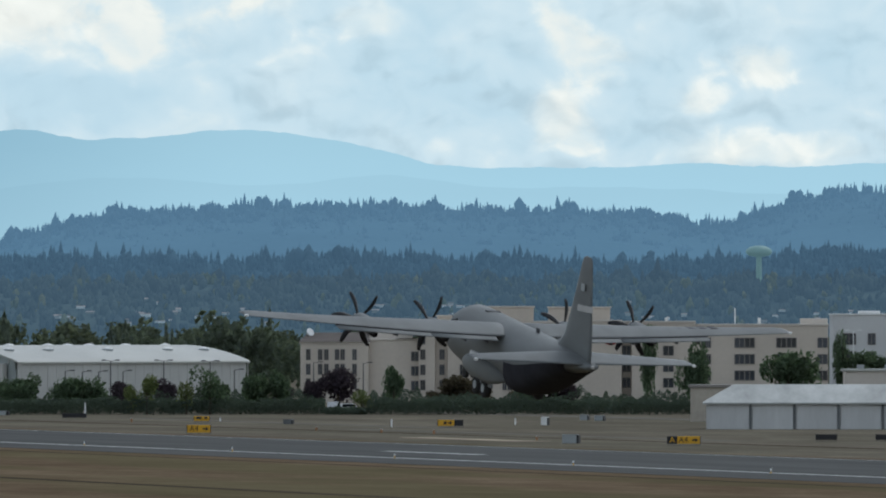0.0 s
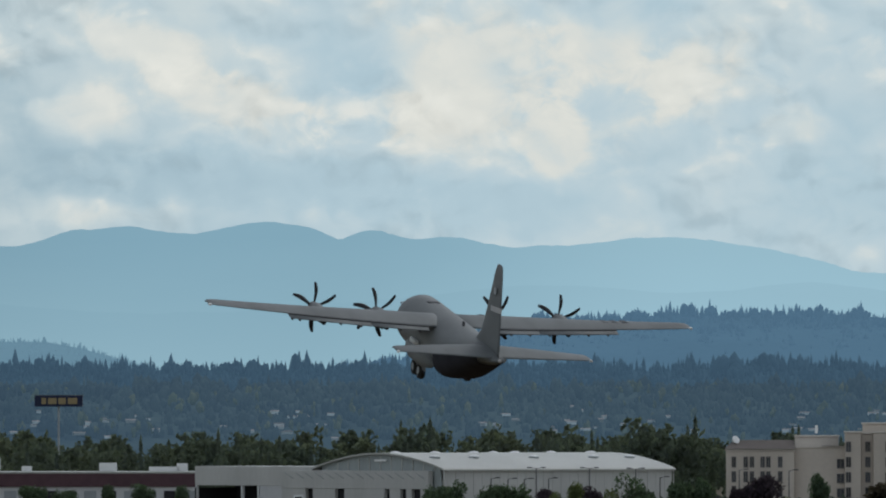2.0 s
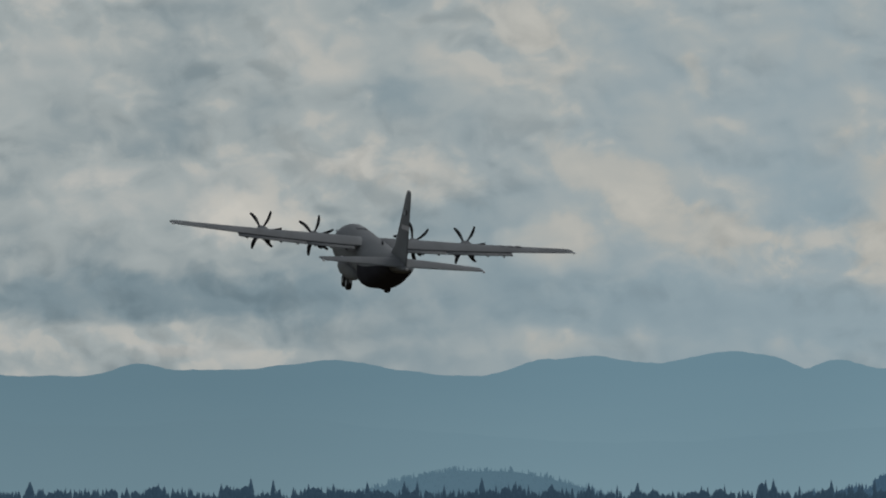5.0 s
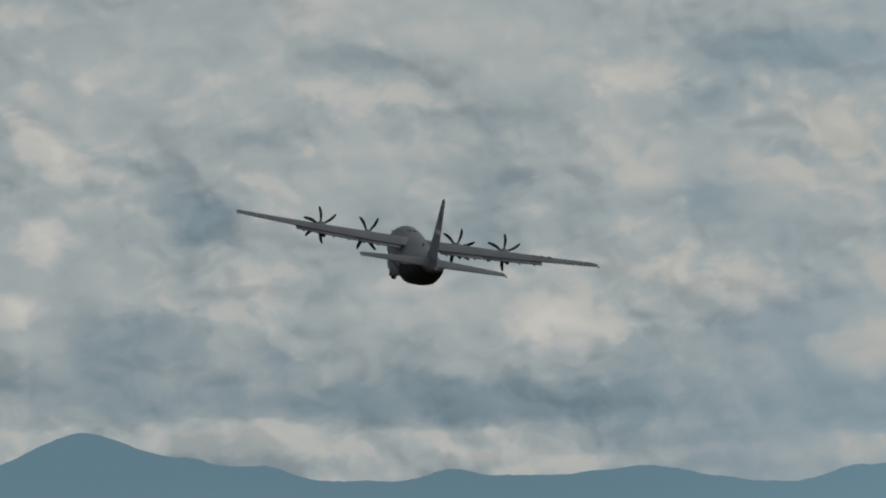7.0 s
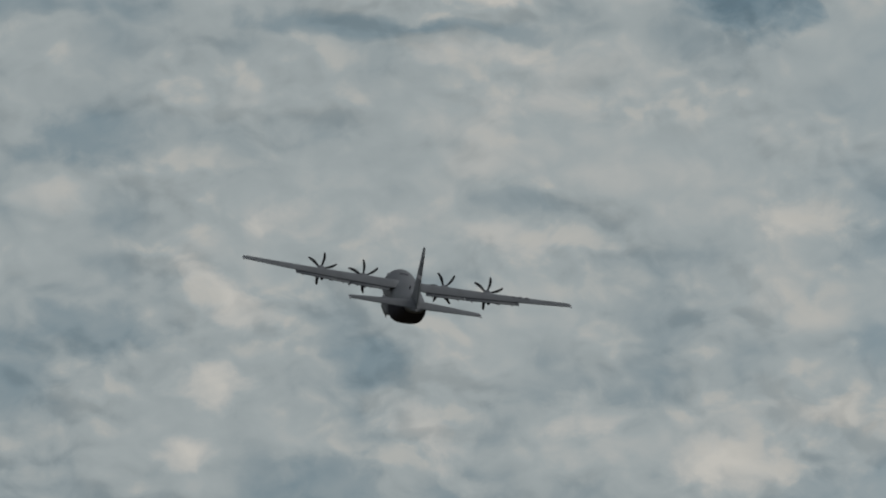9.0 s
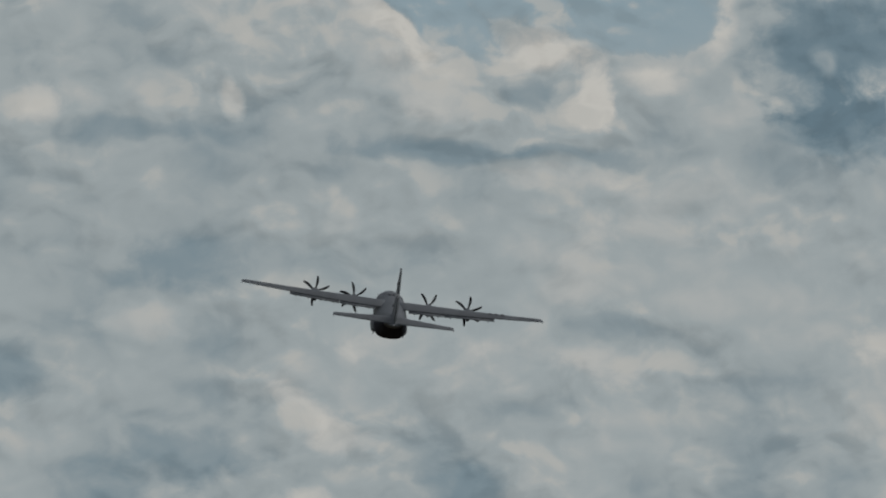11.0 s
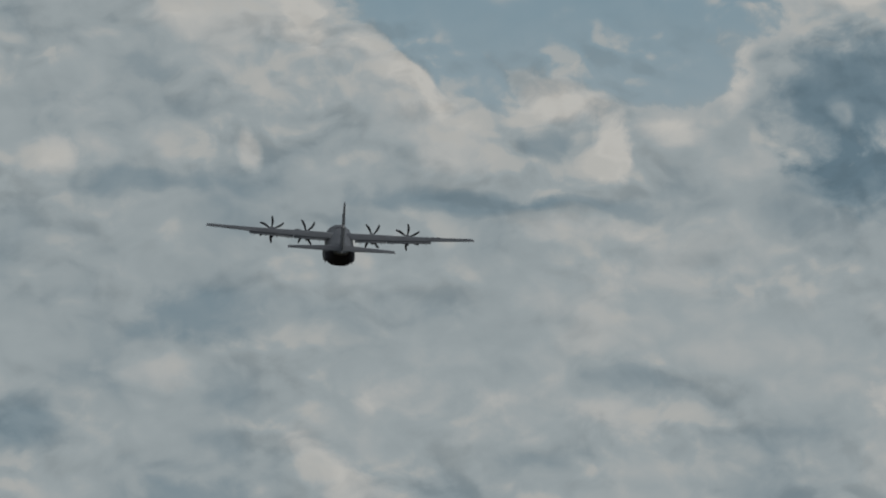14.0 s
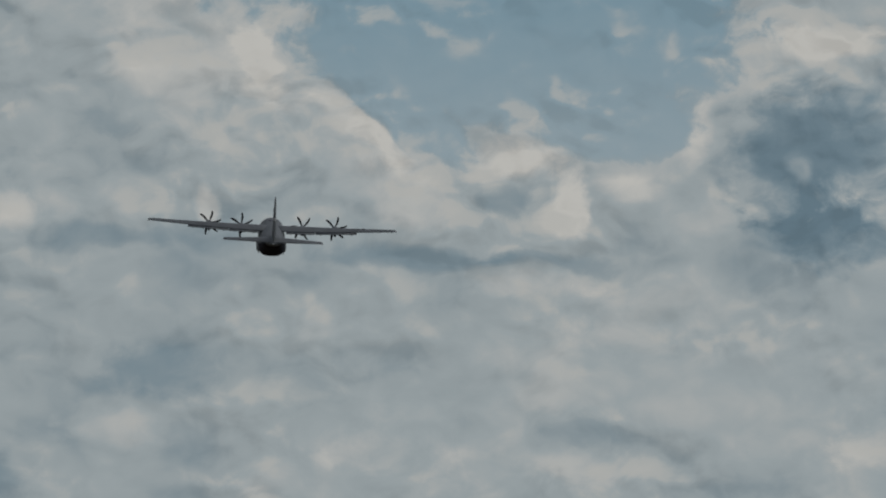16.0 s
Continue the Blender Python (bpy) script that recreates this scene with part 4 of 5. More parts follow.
def build_hotel():
    d = 2000.0
    k = UNIT * d
    x0, y0 = along(214, d)
    hotel = thing("hotel", x0, y0, 0, -0.6, "beige stucco hotel of five storeys with rows of dark windows", "hotel")

    def X(p):
        return (p - 998) * k

    def Z(p):
        return (713 - p) * k

    def block(p0, p1, top, front, name="wall", material="stucco", back=16.0):
        b = part(name, box(X(p0), X(p1), front, front + back, -1.0, Z(top), 0.08), material, hotel)
        part("parapet", box(X(p0) - 0.15, X(p1) + 0.15, front - 0.15, front + back, Z(top), Z(top) + 0.35, 0.05), "stucco_band", hotel)
        return b

    # the low wing with its hipped roof
    block(531, 652, 609, 2.0)
    roof = bmesh.new()
    xs, ys = (X(528), X(655)), (1.5, 18.5)
    lo = [roof.verts.new((x, y, Z(609) + 0.35)) for x, y in ((xs[0], ys[0]), (xs[1], ys[0]), (xs[1], ys[1]), (xs[0], ys[1]))]
    hi = [roof.verts.new((x, y, Z(589))) for x, y in ((xs[0] + 1.5, 7), (xs[1] - 0.5, 7), (xs[1] - 0.5, 13), (xs[0] + 1.5, 13))]
    roof.faces.new(lo[::-1]), roof.faces.new(hi)
    for i in range(4):
        roof.faces.new((lo[i], lo[(i + 1) % 4], hi[(i + 1) % 4], hi[i]))
    part("roof", roof, "dark_roof", hotel, "dark brown hipped roof")
    for r in (628, 654, 680):
        for c in (545, 566, 577, 596, 606, 627):
            window_set(hotel, X(c), Z(r), 0.62, 1.75, 1.98)
    # the main building: bays that stand forward and back
    block(652, 741, 603, 3.5)
    block(652, 729, 584, 6.0, "penthouse", "stucco_band", 8)
    part("roof_slab", box(X(700), X(741), 3.0, 12, Z(603) + 0.36, Z(599), 0.05), "dark_roof", hotel, "dark flat roof edge")
    for r in (631, 657, 683):
        window_set(hotel, X(734), Z(r), 1.2, 1.5, 3.48)
    bays = [(741, 770, 577, 1.5), (770, 792, 579, 3.0), (792, 836, 577, 1.5), (836, 872, 576, 3.0), (872, 912, 575, 1.2), (912, 944, 575, 3.0), (944, 984, 572, 1.5), (984, 1003, 572, 3.0), (1003, 1100, 570, 0.6)]
    for p0, p1, top, front in bays:
        block(p0, p1, top, front)
    for cols, w, front in (((748,), 0.75, 1.48), ((782,), 0.75, 2.98), ((818,), 0.75, 1.48), ((848, 857), 0.62, 2.98), ((893, 902), 0.62, 1.18), ((921, 936), 0.62, 2.98), ((952, 974), 0.8, 1.48), ((993,), 0.8, 2.98)):
        for c in cols:
            for r in (601, 628, 655, 682):
                window_set(hotel, X(c), Z(r), w, 1.65, front)
    for p0, p1, top, dy in ((772, 824, 561, 7), (857, 944, 545, 8), (970, 1080, 546, 7)):
        part("penthouse", box(X(p0), X(p1), dy, dy + 7, 10, Z(top), 0.08), "stucco", hotel)
        part("penthouse_cap", box(X(p0) - 0.2, X(p1) + 0.2, dy - 0.2, dy + 7.2, Z(top), Z(top) + 0.3, 0.05), "stucco_band", hotel)
    # the blind end wall with its round sign
    part("round_sign", tube((X(1081), 0.35, Z(598)), (X(1081), 0.62, Z(598)), 1.32, 1.32, 32), "red_sign", hotel, "round dark red wall sign")
    part("sign_bar", box(X(1081) - 0.7, X(1081) + 0.7, 0.30, 0.36, Z(598) - 0.2, Z(598) + 0.2), "red_fascia", hotel)
    block(1100, 1118, 572, 4.5)
    block(1118, 1230, 572, 1.4)
    block(1230, 1466, 577, 2.0)
    for r in (591, 621, 650, 678):
        window_set(hotel, X(1109), Z(r), 1.3, 1.6, 4.48)
        window_set(hotel, X(1183), Z(r), 1.7, 1.55, 1.38)
    for c in (1246, 1254, 1309, 1327, 1383, 1401, 1456):
        for r in (607, 636, 665, 692):
            window_set(hotel, X(c), Z(r), 1.6 if c > 1290 else 0.7, 1.6, 1.98)
    part("penthouse", box(X(1418), X(1466), 6, 13, 10, Z(564), 0.08), "stucco_band", hotel)
    for c in (690, 800, 905, 1030, 1180, 1302, 1345):
        h = 2.6 if c == 1302 else 0.9
        r = 0.1 if c == 1302 else 0.25
        part("roof_vent", box(X(c) - r, X(c) + r, 9, 9.5, Z(577), Z(577) + 0.5 + h, 0.03), "white_paint", hotel, "pale roof vent")
    part("dish_aerial", tube((X(543), 6, Z(592)), (X(543) + 0.5, 5.4, Z(588)), 0.2, 0.75, 16), "white_paint", hotel, "white satellite dish")
    return hotel


build_hotel()


def build_hangar():
    x0, y0 = along(-751, 1950)
    W, L, eave, apex = 34.5, 51.0, 7.2, 9.75
    hangar = thing("hangar", x0, y0, 0, 42, "pale metal hangar with a white arched roof and bluish gable", "hangar")
    rows = 24
    arch = [(W * i / rows, eave + (apex - eave) * math.sin(math.pi * i / rows) ** 0.9) for i in range(rows + 1)]
    # the walls stand on the ground; the gable under the arch is set back a little
    part("side_wall", box(0, L, 0, 0.3, -0.5, eave), "pale_metal_wall", hangar, "pale ribbed metal side wall")
    for i in range(27):
        part("wall_rib", box(0.6 + i * 1.95, 0.75 + i * 1.95, -0.07, 0.0, 0, eave - 0.05), "pale_metal_wall", hangar)
    part("back_wall", box(0, L, W - 0.3, W, -0.5, eave), "pale_metal_wall", hangar)
    for n, x in (("gable", 0.35), ("far_gable", L - 0.3)):
        b = bmesh.new()
        a = [b.verts.new((x, y, z)) for y, z in [(0.3, 0)] + arch[1:-1] + [(W - 0.3, 0)]]
        c = [b.verts.new((x + 0.25, y, z)) for y, z in [(0.3, 0)] + arch[1:-1] + [(W - 0.3, 0)]]
        b.faces.new(a), b.faces.new(c[::-1])
        for i in range(len(a)):
            j = (i + 1) % len(a)
            b.faces.new((a[i], c[i], c[j], a[j]))
        bmesh.ops.recalc_face_normals(b, faces=b.faces)
        part(n, b, "arch_cladding", hangar, "blue-grey ribbed gable under the arch")
    for i in range(1, 12):
        y = W * i / 12
        z = eave + (apex - eave) * math.sin(math.pi * i / 12) ** 0.9
        part("gable_rib", box(0.22, 0.35, y - 0.08, y + 0.08, eave - 0.2, z - 0.3), "pale_metal_wall", hangar)
    roof = bmesh.new()
    prof = [(-0.5, eave - 0.25)] + arch + [(W + 0.5, eave - 0.25)]
    prof2 = [(y, z + 0.3) for y, z in prof]
    rings = [[(x, y, z) for y, z in prof2] + [(x, y, z) for y, z in prof[::-1]] for x in (-0.5, L + 0.5)]
    part("roof", loft(rings, bm=roof), "white_roof", hangar, "white arched metal roof")

    def roof_dome(name, x, y, z, words):
        # grey ring added as the shadow line below the white dome
        shadow_ring = part(name, tube((x, y, z - 0.4), (x, y, z + 0.16), 0.95, 0.95, 20), "grey_box", hangar, words)
        b = tube((x, y, z + 0.165), (x, y, z + 0.32), 0.9, 0.75, 20)
        tube((x, y, z + 0.32), (x, y, z + 0.44), 0.75, 0.2, 20, b)
        part("dome", b, "white_paint", shadow_ring, "white domed cap")

    for x in (3.5, 12.3, 21.0, 25.4, 30.2, 38.4, 47.4):
        roof_dome("ridge_vent", x, W / 2, apex + 0.12, "round white ridge ventilator")
    for x in (4.3, 13.0, 26.3, 39.8, 48.0):
        roof_dome("skylight", x, 7.7, eave + 2.02, "white domed roof skylight")
    # the flat front with its door bays
    part("door_front", box(-1.0, 0.0, 3.0, W + 8, 3.9, eave - 0.2, 0.04), "pale_metal_wall", hangar, "grey sheet-metal band over the doors")
    for y0_, y1_, m in ((3, 5.2, "pale_metal_wall"), (7.6, 9, "pale_metal_wall"), (10.6, 13.4, "pale_metal_wall"), (14.8, 25.5, "pale_metal_wall"), (28, 34, "pale_metal_wall"), (36, 42.5, "pale_metal_wall")):
        part("door_panel", box(-0.9, -0.2, y0_, y1_, -0.3, 3.9), m, hangar)
    # one dark sheet in place of the shade inside the open bays
    part("door_void", box(-0.1, 0.1, 3.0, W + 8, -0.3, 3.9), "opening_shade", hangar, "dark sheet painted as the shade inside the open door bays")
    for i in range(14):
        y = 4 + i * 2.7
        part("strut", tube((-1.0, y, 5.6), (-2.2, y + 0.9, 6.6), 0.06, 0.04, 6), "grey_box", hangar)
    part("gable_lamp", box(-0.1, 0.3, W / 2 - 1.8, W / 2 + 1.2, 8.55, 8.9, 0.03), "white_paint", hangar, "pale lamp bar on the gable")
    # the flat-roofed annex
    part("annex", box(0, 18, W + 0.3, W + 33, 4.3, eave + 0.45, 0.06), "pale_metal_wall", hangar, "flat-roofed grey annex")
    part("annex_wall", box(0, 0.4, W + 8.2, W + 15, -0.3, 4.3), "shed_wall", hangar)
    # back and side walls blackened as the shade under the annex roof
    part("annex_back", box(9, 11, W + 0.3, W + 33, -0.3, 4.3), "opening_shade", hangar)
    for y in (W + 15.5, W + 20, W + 32.6):
        part("annex_post", box(0.1, 0.6, y, y + 0.35, -0.3, 4.3), "white_paint", hangar)
    part("annex_side", box(0, 18, W + 32.7, W + 33, -0.3, 3.9), "opening_shade", hangar)
    for i in range(9):
        y = W + 15.8 + i * 1.95
        part("rail_post", box(-0.7, -0.6, y, y + 0.1, -0.2, 1.5), "steel_post", hangar)
    for z in (0.6, 1.35):
        part("rail", box(-0.68, -0.62, W + 15.8, W + 31.5, z, z + 0.08), "steel_post", hangar)
    return hangar


build_hangar()


def build_red_store():
    x0, y0 = along(-1440, 2080)
    k = UNIT * 2080
    store = thing("warehouse", x0, y0, 0, 3.5, "low white warehouse with a dark red fascia and rooftop units", "warehouse")
    w = 500 * k
    part("wall", box(-w / 2, w / 2, 0, 25, -0.4, 3.6), "white_stucco", store)
    part("fascia", box(-w / 2 - 0.3, w / 2 + 0.3, -0.5, 25.3, 3.6, 6.0, 0.05), "red_fascia", store, "dark red fascia")
    part("roof_edge", box(-w / 2 - 0.4, w / 2 + 0.4, -0.6, 25.4, 6.0, 6.35, 0.05), "white_roof", store, "pale roof edge")
    for i in range(14):
        part("dock_door", box(-w / 2 + 2 + i * 3.6, -w / 2 + 4.2 + i * 3.6, -0.12, 0.02, -0.3, 2.9), "grey_box" if i % 3 else "opening_shade", store)
    for x, h, ww in ((-20, 1.3, 2.6), (-6, 1.0, 1.8), (8, 1.6, 3.2), (17, 0.9, 5.5), (22, 1.5, 2.0)):
        part("rooftop_unit", box(x, x + ww, 6, 9, 6.3, 6.3 + h, 0.08), "white_paint", store, "white rooftop unit")
    part("tall_vent", box(-11, -9.9, 8, 9, 6.3, 8.8, 0.05), "white_paint", store, "white vent stack")
    return store


build_red_store()


def build_shed():
    x0, y0 = site(466, 200)
    k = UNIT * 1530
    shed = thing("storage_shed", x0, y0, 0, -1.5, "white metal storage shed with wide panels and pale roof", "shed")
    w, e, r, deep = 470 * k, 45 * k, 79 * k, 13.0
    part("wall", box(0, w, 0.2, deep, -0.3, e), "shed_wall", shed)
    for i in range(7):
        part("door_panel", box(0.3 + i * 5.85, 5.6 + i * 5.85, 0.05, 0.2, 0, e - 0.25), "shed_wall", shed, "white wide door panel")
        part("door_post", box(5.68 + i * 5.85, 6.0 + i * 5.85, 0.0, 0.25, 0, e - 0.1), "grey_flap", shed)
    roof = bmesh.new()
    a = [roof.verts.new(p) for p in ((-0.5, -0.6, e - 0.05), (w + 0.5, -0.6, e - 0.05), (w + 0.5, deep + 0.5, e - 0.05), (-0.5, deep + 0.5, e - 0.05))]
    b = [roof.verts.new(p) for p in ((3.6, 5.5, r), (w + 0.5, 5.5, r), (w + 0.5, 7.5, r), (3.6, 7.5, r))]
    c = [roof.verts.new((v.co.x, v.co.y, v.co.z + 0.22)) for v in a]
    roof.faces.new(a[::-1]), roof.faces.new(b)
    for i in range(4):
        j = (i + 1) % 4
        roof.faces.new((a[i], a[j], c[j], c[i])), roof.faces.new((c[i], c[j], b[j], b[i]))
    part("roof", roof, "shed_roof", shed, "pale metal roof with streaks")
    return shed


build_shed()


def build_hut():
    d = 1640.0
    k = UNIT * d
    x0, y0 = along(1222 - 784, d)
    hut = thing("equipment_hut", x0, y0, 0, -1.0, "small grey-brown flat-roofed hut beside the white shed", "hut")
    w, h = 68 * k, 60 * k
    part("wall", box(0, w, 0, 5.0, -0.3, h, 0.06), "hut_render", hut)
    part("roof", box(-0.3, w + 0.3, -0.3, 5.3, h, h + 0.45, 0.05), "window_frame", hut, "grey-brown flat roof edge")
    part("door", box(1.0, 2.0, -0.06, 0.02, 0, 2.1, 0.02), "hut_render", hut)
    part("vent", box(3.4, 4.2, -0.05, 0.02, 2.6, 3.1, 0.02), "opening_shade", hut)


build_hut()


def build_white_block():
    x0, y0 = along(690, 2150)
    k = UNIT * 2150
    b = thing("office_block", x0, y0, 0, 0, "white flat-roofed office block with dark windows", "building")
    w = 330 * k
    part("wall", box(0, w, 0, 20, -0.4, 144 * k, 0.1), "white_stucco", b)
    part("parapet", box(-0.2, w + 0.2, -0.2, 20.2, 144 * k, 147 * k, 0.05), "white_paint", b)
    for i in range(8):
        for z in (102 * k, 70 * k):
            window_set(b, 3 + i * 4.2, z, 1.3 if i % 2 else 2.4, 2.0, -0.02)
    part("rooftop_unit", box(5, 9, 6, 10, 147 * k, 152 * k, 0.1), "white_paint", b, "white rooftop unit")
    x1, y1 = along(712, 1900)
    c = thing("low_building", x1, y1, 0, 0, "low pale flat-roofed building behind the shed", "building")
    part("wall", box(0, 30, 0, 12, -0.4, 5.9, 0.08), "stucco_band", c)
    part("roof", box(-0.4, 30.4, -0.4, 12.4, 5.9, 6.3, 0.05), "white_roof", c, "white roof edge")
    for i in range(6):
        part("rooftop_unit", box(2 + i * 4.6, 3.2 + i * 4.6, 3, 4.5, 6.3, 7.0, 0.05), "grey_box", c)


build_white_block()


def build_water_tower():
    d = 3260.0
    k = UNIT * d
    x, y = along(559, d)
    t = thing("water_tower", x, y, 0, 0, "pale green water tower with a round tank", "water tower")
    z = EYE + 115 * k
    prof = [(z - 1.6, 1.2), (z - 1.3, 2.8), (z - 0.7, 3.6), (z, 3.75), (z + 0.7, 3.3), (z + 1.25, 2.3), (z + 1.55, 1.0), (z + 1.62, 0.1)]
    part("tank", loft([[(r * math.cos(a * math.pi / 12), r * math.sin(a * math.pi / 12), h) for a in range(24)] for h, r in prof]), "tower_paint", t, "pale green round tank", True)
    part("stem", tube((0, 0, 0), (0, 0, z - 1.6), 1.0, 0.8, 14), "tower_paint", t, "pale green steel stem")


build_water_tower()


def build_store_sign():
    d = 2300.0
    k = UNIT * d
    x, y = along(-1433, d)
    s = thing("pylon_sign", x, y, 0, 0, "tall pylon sign with a dark blue panel and faded yellow blocks", "sign")
    z = EYE + 40 * k
    part("pole", tube((0, 0.2, -0.5), (0, 0.2, z - 1.0), 0.26, 0.2, 12), "grey_box", s, "grey steel pole")
    part("panel", box(-4.8, 4.8, -0.3, 0.7, z - 1.1, z + 1.1, 0.06), "navy_sign", s, "dark blue sign panel")
    for i, w in enumerate((0.9, 1.7, 1.5, 1.9)):
        xx = (-3.4, -2.1, -0.05, 1.85)[i]
        part("yellow_block", box(xx, xx + w, -0.36, -0.28, z - 0.62, z + 0.62), "faded_yellow", s, "plain faded yellow block")
    part("panel_rim", box(-4.95, 4.95, -0.2, 0.6, z + 1.1, z + 1.2), "steel_post", s)


build_store_sign()


# ---- near trees ----
def leaf_clumps(rng, centre, size, count, leaf):
    """Many small tilted leaf clumps on and in an uneven crown."""
    vs, fs = [], []
    lobes = [(Vector((rng.uniform(-0.55, 0.55) * size[0], rng.uniform(-0.55, 0.55) * size[1], rng.uniform(-0.6, 0.62) * size[2])), rng.uniform(0.42, 0.7)) for _ in range(9)]
    for _ in range(count):
        c, r = rng.choice(lobes)
        v = Vector((rng.gauss(0, 1), rng.gauss(0, 1), rng.gauss(0, 1))).normalized() * r * rng.uniform(0.55, 1.08)
        p = centre + c + Vector((v.x * size[0], v.y * size[1], v.z * size[2]))
        b, s = len(vs), leaf * rng.uniform(0.5, 1.3)
        ax = [Vector((rng.gauss(0, 1), rng.gauss(0, 1), rng.gauss(0, 1))).normalized() * s * f for f in (1, 0.8, 0.55)]
        vs += [tuple(p + q) for a in ax for q in (a, -a)]
        fs += [(b, b + 2, b + 1, b + 3), (b, b + 4, b + 1, b + 5), (b + 2, b + 4, b + 3, b + 5)]
    return vs, fs


TREES = {}


def tree_mesh(shape, material, seed):
    """Trunk and crown meshes of a tree one metre high, and one metre wide in its crown."""
    key = (shape, material, seed)
    if key in TREES:
        return TREES[key]
    rng = random.Random(str(key))
    size, mid, count, leaf = {"round": ((0.46, 0.46, 0.36), 0.62, 2000, 0.042), "bush": ((0.5, 0.5, 0.42), 0.5, 2000, 0.046), "poplar": ((0.42, 0.42, 0.44), 0.53, 2000, 0.04), "open": ((0.5, 0.5, 0.40), 0.58, 1100, 0.04)}[shape]
    vs, fs = leaf_clumps(rng, Vector((0, 0, mid)), size, count, leaf)
    crown = bpy.data.meshes.new("crown")
    crown.from_pydata(vs, [], fs)
    crown.materials.append(M[material])
    bm = tube((0, 0, -0.04), (0, 0, 0.4), 0.032, 0.022, 8)
    tube((0, 0, 0.38), (0.02, 0.01, 0.8), 0.022, 0.006, 7, bm)
    for i in range(6):
        a = i * 1.05 + rng.random()
        z = rng.uniform(0.25, 0.55)
        tube((0, 0, z), (0.3 * math.cos(a), 0.3 * math.sin(a), z + rng.uniform(0.12, 0.3)), 0.013, 0.004, 5, bm)
    TREES[key] = (link_mesh("trunk", bm, "bark"), crown)
    return TREES[key]


def plant(p, top, half, kind, v=175, shape="round", words="green leafy tree beside the hedge"):
    """A tree at bearing p, its top at that mark, half its width in the same units."""
    d = ground_d(v)
    k = UNIT * d
    x, y = along(p - 784, d)
    h, w = (v + 560 - top) * k, 2 * half * k
    mat_ = {"g": "leaf_green", "p": "leaf_pale", "d": "leaf_purple", "r": "leaf_rust"}[kind]
    trunk, crown = tree_mesh(shape, mat_, int(p) % 3)
    t = thing("tree", x, y, 0, (p * 37) % 360, words, "tree", "trees along the hedge")
    for n, me in (("trunk", trunk), ("crown", crown)):
        o = new(n, me)
        o.parent = t
        o.scale = (w * (1 + 0.12 * math.sin(p)), w, h)
    return t


GREEN, PALE = "green leafy tree beside the airfield hedge", "yellow-green young tree beside the airfield hedge"
PURPLE, RUST = "dark purple-leaved tree beside the airfield hedge", "rust-brown sparse tree beside the airfield hedge"
for p, top, half, kind in ((45, 664, 24, "g"), (116, 664, 28, "g"), (152, 660, 32, "g"), (455, 655, 27, "g"), (490, 650, 22, "g"), (20, 685, 20, "g"), (697, 643, 21, "g")):
    plant(p, top, half, kind, 172, "bush" if half > 25 else "round", GREEN)
for p, top, half, kind in ((372, 645, 34, "g"), (260, 664, 21, "p"), (330, 668, 16, "p"), (232, 680, 14, "p"), (640, 690, 18, "p")):
    plant(p, top, half, kind, 174, "open", PALE)
for p, top, half, kind in ((214, 674, 22, "d"), (297, 671, 22, "d"), (385, 680, 28, "d"), (598, 650, 35, "d"), (556, 672, 24, "d"), (500, 682, 26, "d"), (1000, 678, 30, "d")):
    plant(p, top, half, kind, 170, "round", PURPLE)
for p, top, half, kind in ((812, 661, 46, "r"), (845, 672, 30, "r"), (925, 680, 30, "r"), (770, 690, 22, "r")):
    plant(p, top, half, kind, 168, "bush", RUST)
plant(958, 612, 44, "g", 170, "bush", "tall dark green tree before the hotel")
plant(1146, 574, 19, "g", 164, "poplar", "slender green poplar before the hotel")
plant(1224, 606, 30, "g", 172, "round", GREEN)
plant(1395, 618, 50, "g", 168, "bush", "broad green tree before the hotel")
plant(1490, 590, 22, "g", 150, "poplar", GREEN)
plant(1530, 618, 34, "g", 150, "bush", GREEN)
plant(1560, 628, 26, "g", 150, "bush", GREEN)
for p, top, half in ((-500, 666, 20), (-640, 672, 22), (-560, 668, 14), (-430, 664, 14), (-690, 668, 26), (20, 664, 22)):
    plant(p, top, half, "g", 158, "bush", "dark green shrub beside the warehouse")


def hedge():
    rng = random.Random(5)
    vs, fs = [], []
    for _ in range(46000):
        p = rng.uniform(-12, 1262)
        d = rng.uniform(1755, 1775)
        k = UNIT * d
        top = (26 + 7 * noise.noise((p * 0.03, 0, 1)) + 4 * noise.noise((p * 0.12, 0, 2))) * k
        if 575 < p < 650:
            top *= 0.45
        x, y = along(p - 784, d)
        z = top * rng.random() ** 0.6
        b, s = len(vs), rng.uniform(0.09, 0.24)
        c = Vector((x, y, z))
        ax = [Vector((rng.gauss(0, 1), rng.gauss(0, 1), rng.gauss(0, 1))).normalized() * s * f for f in (1, 0.8, 0.6)]
        vs += [tuple(c + q) for a in ax for q in (a, -a)]
        fs += [(b, b + 2, b + 1, b + 3), (b, b + 4, b + 1, b + 5), (b + 2, b + 4, b + 3, b + 5)]
    mass("hedge", vs, fs, "hedge_leaf", "dark green hedge along the airfield fence", "hedge", smooth=False)


hedge()


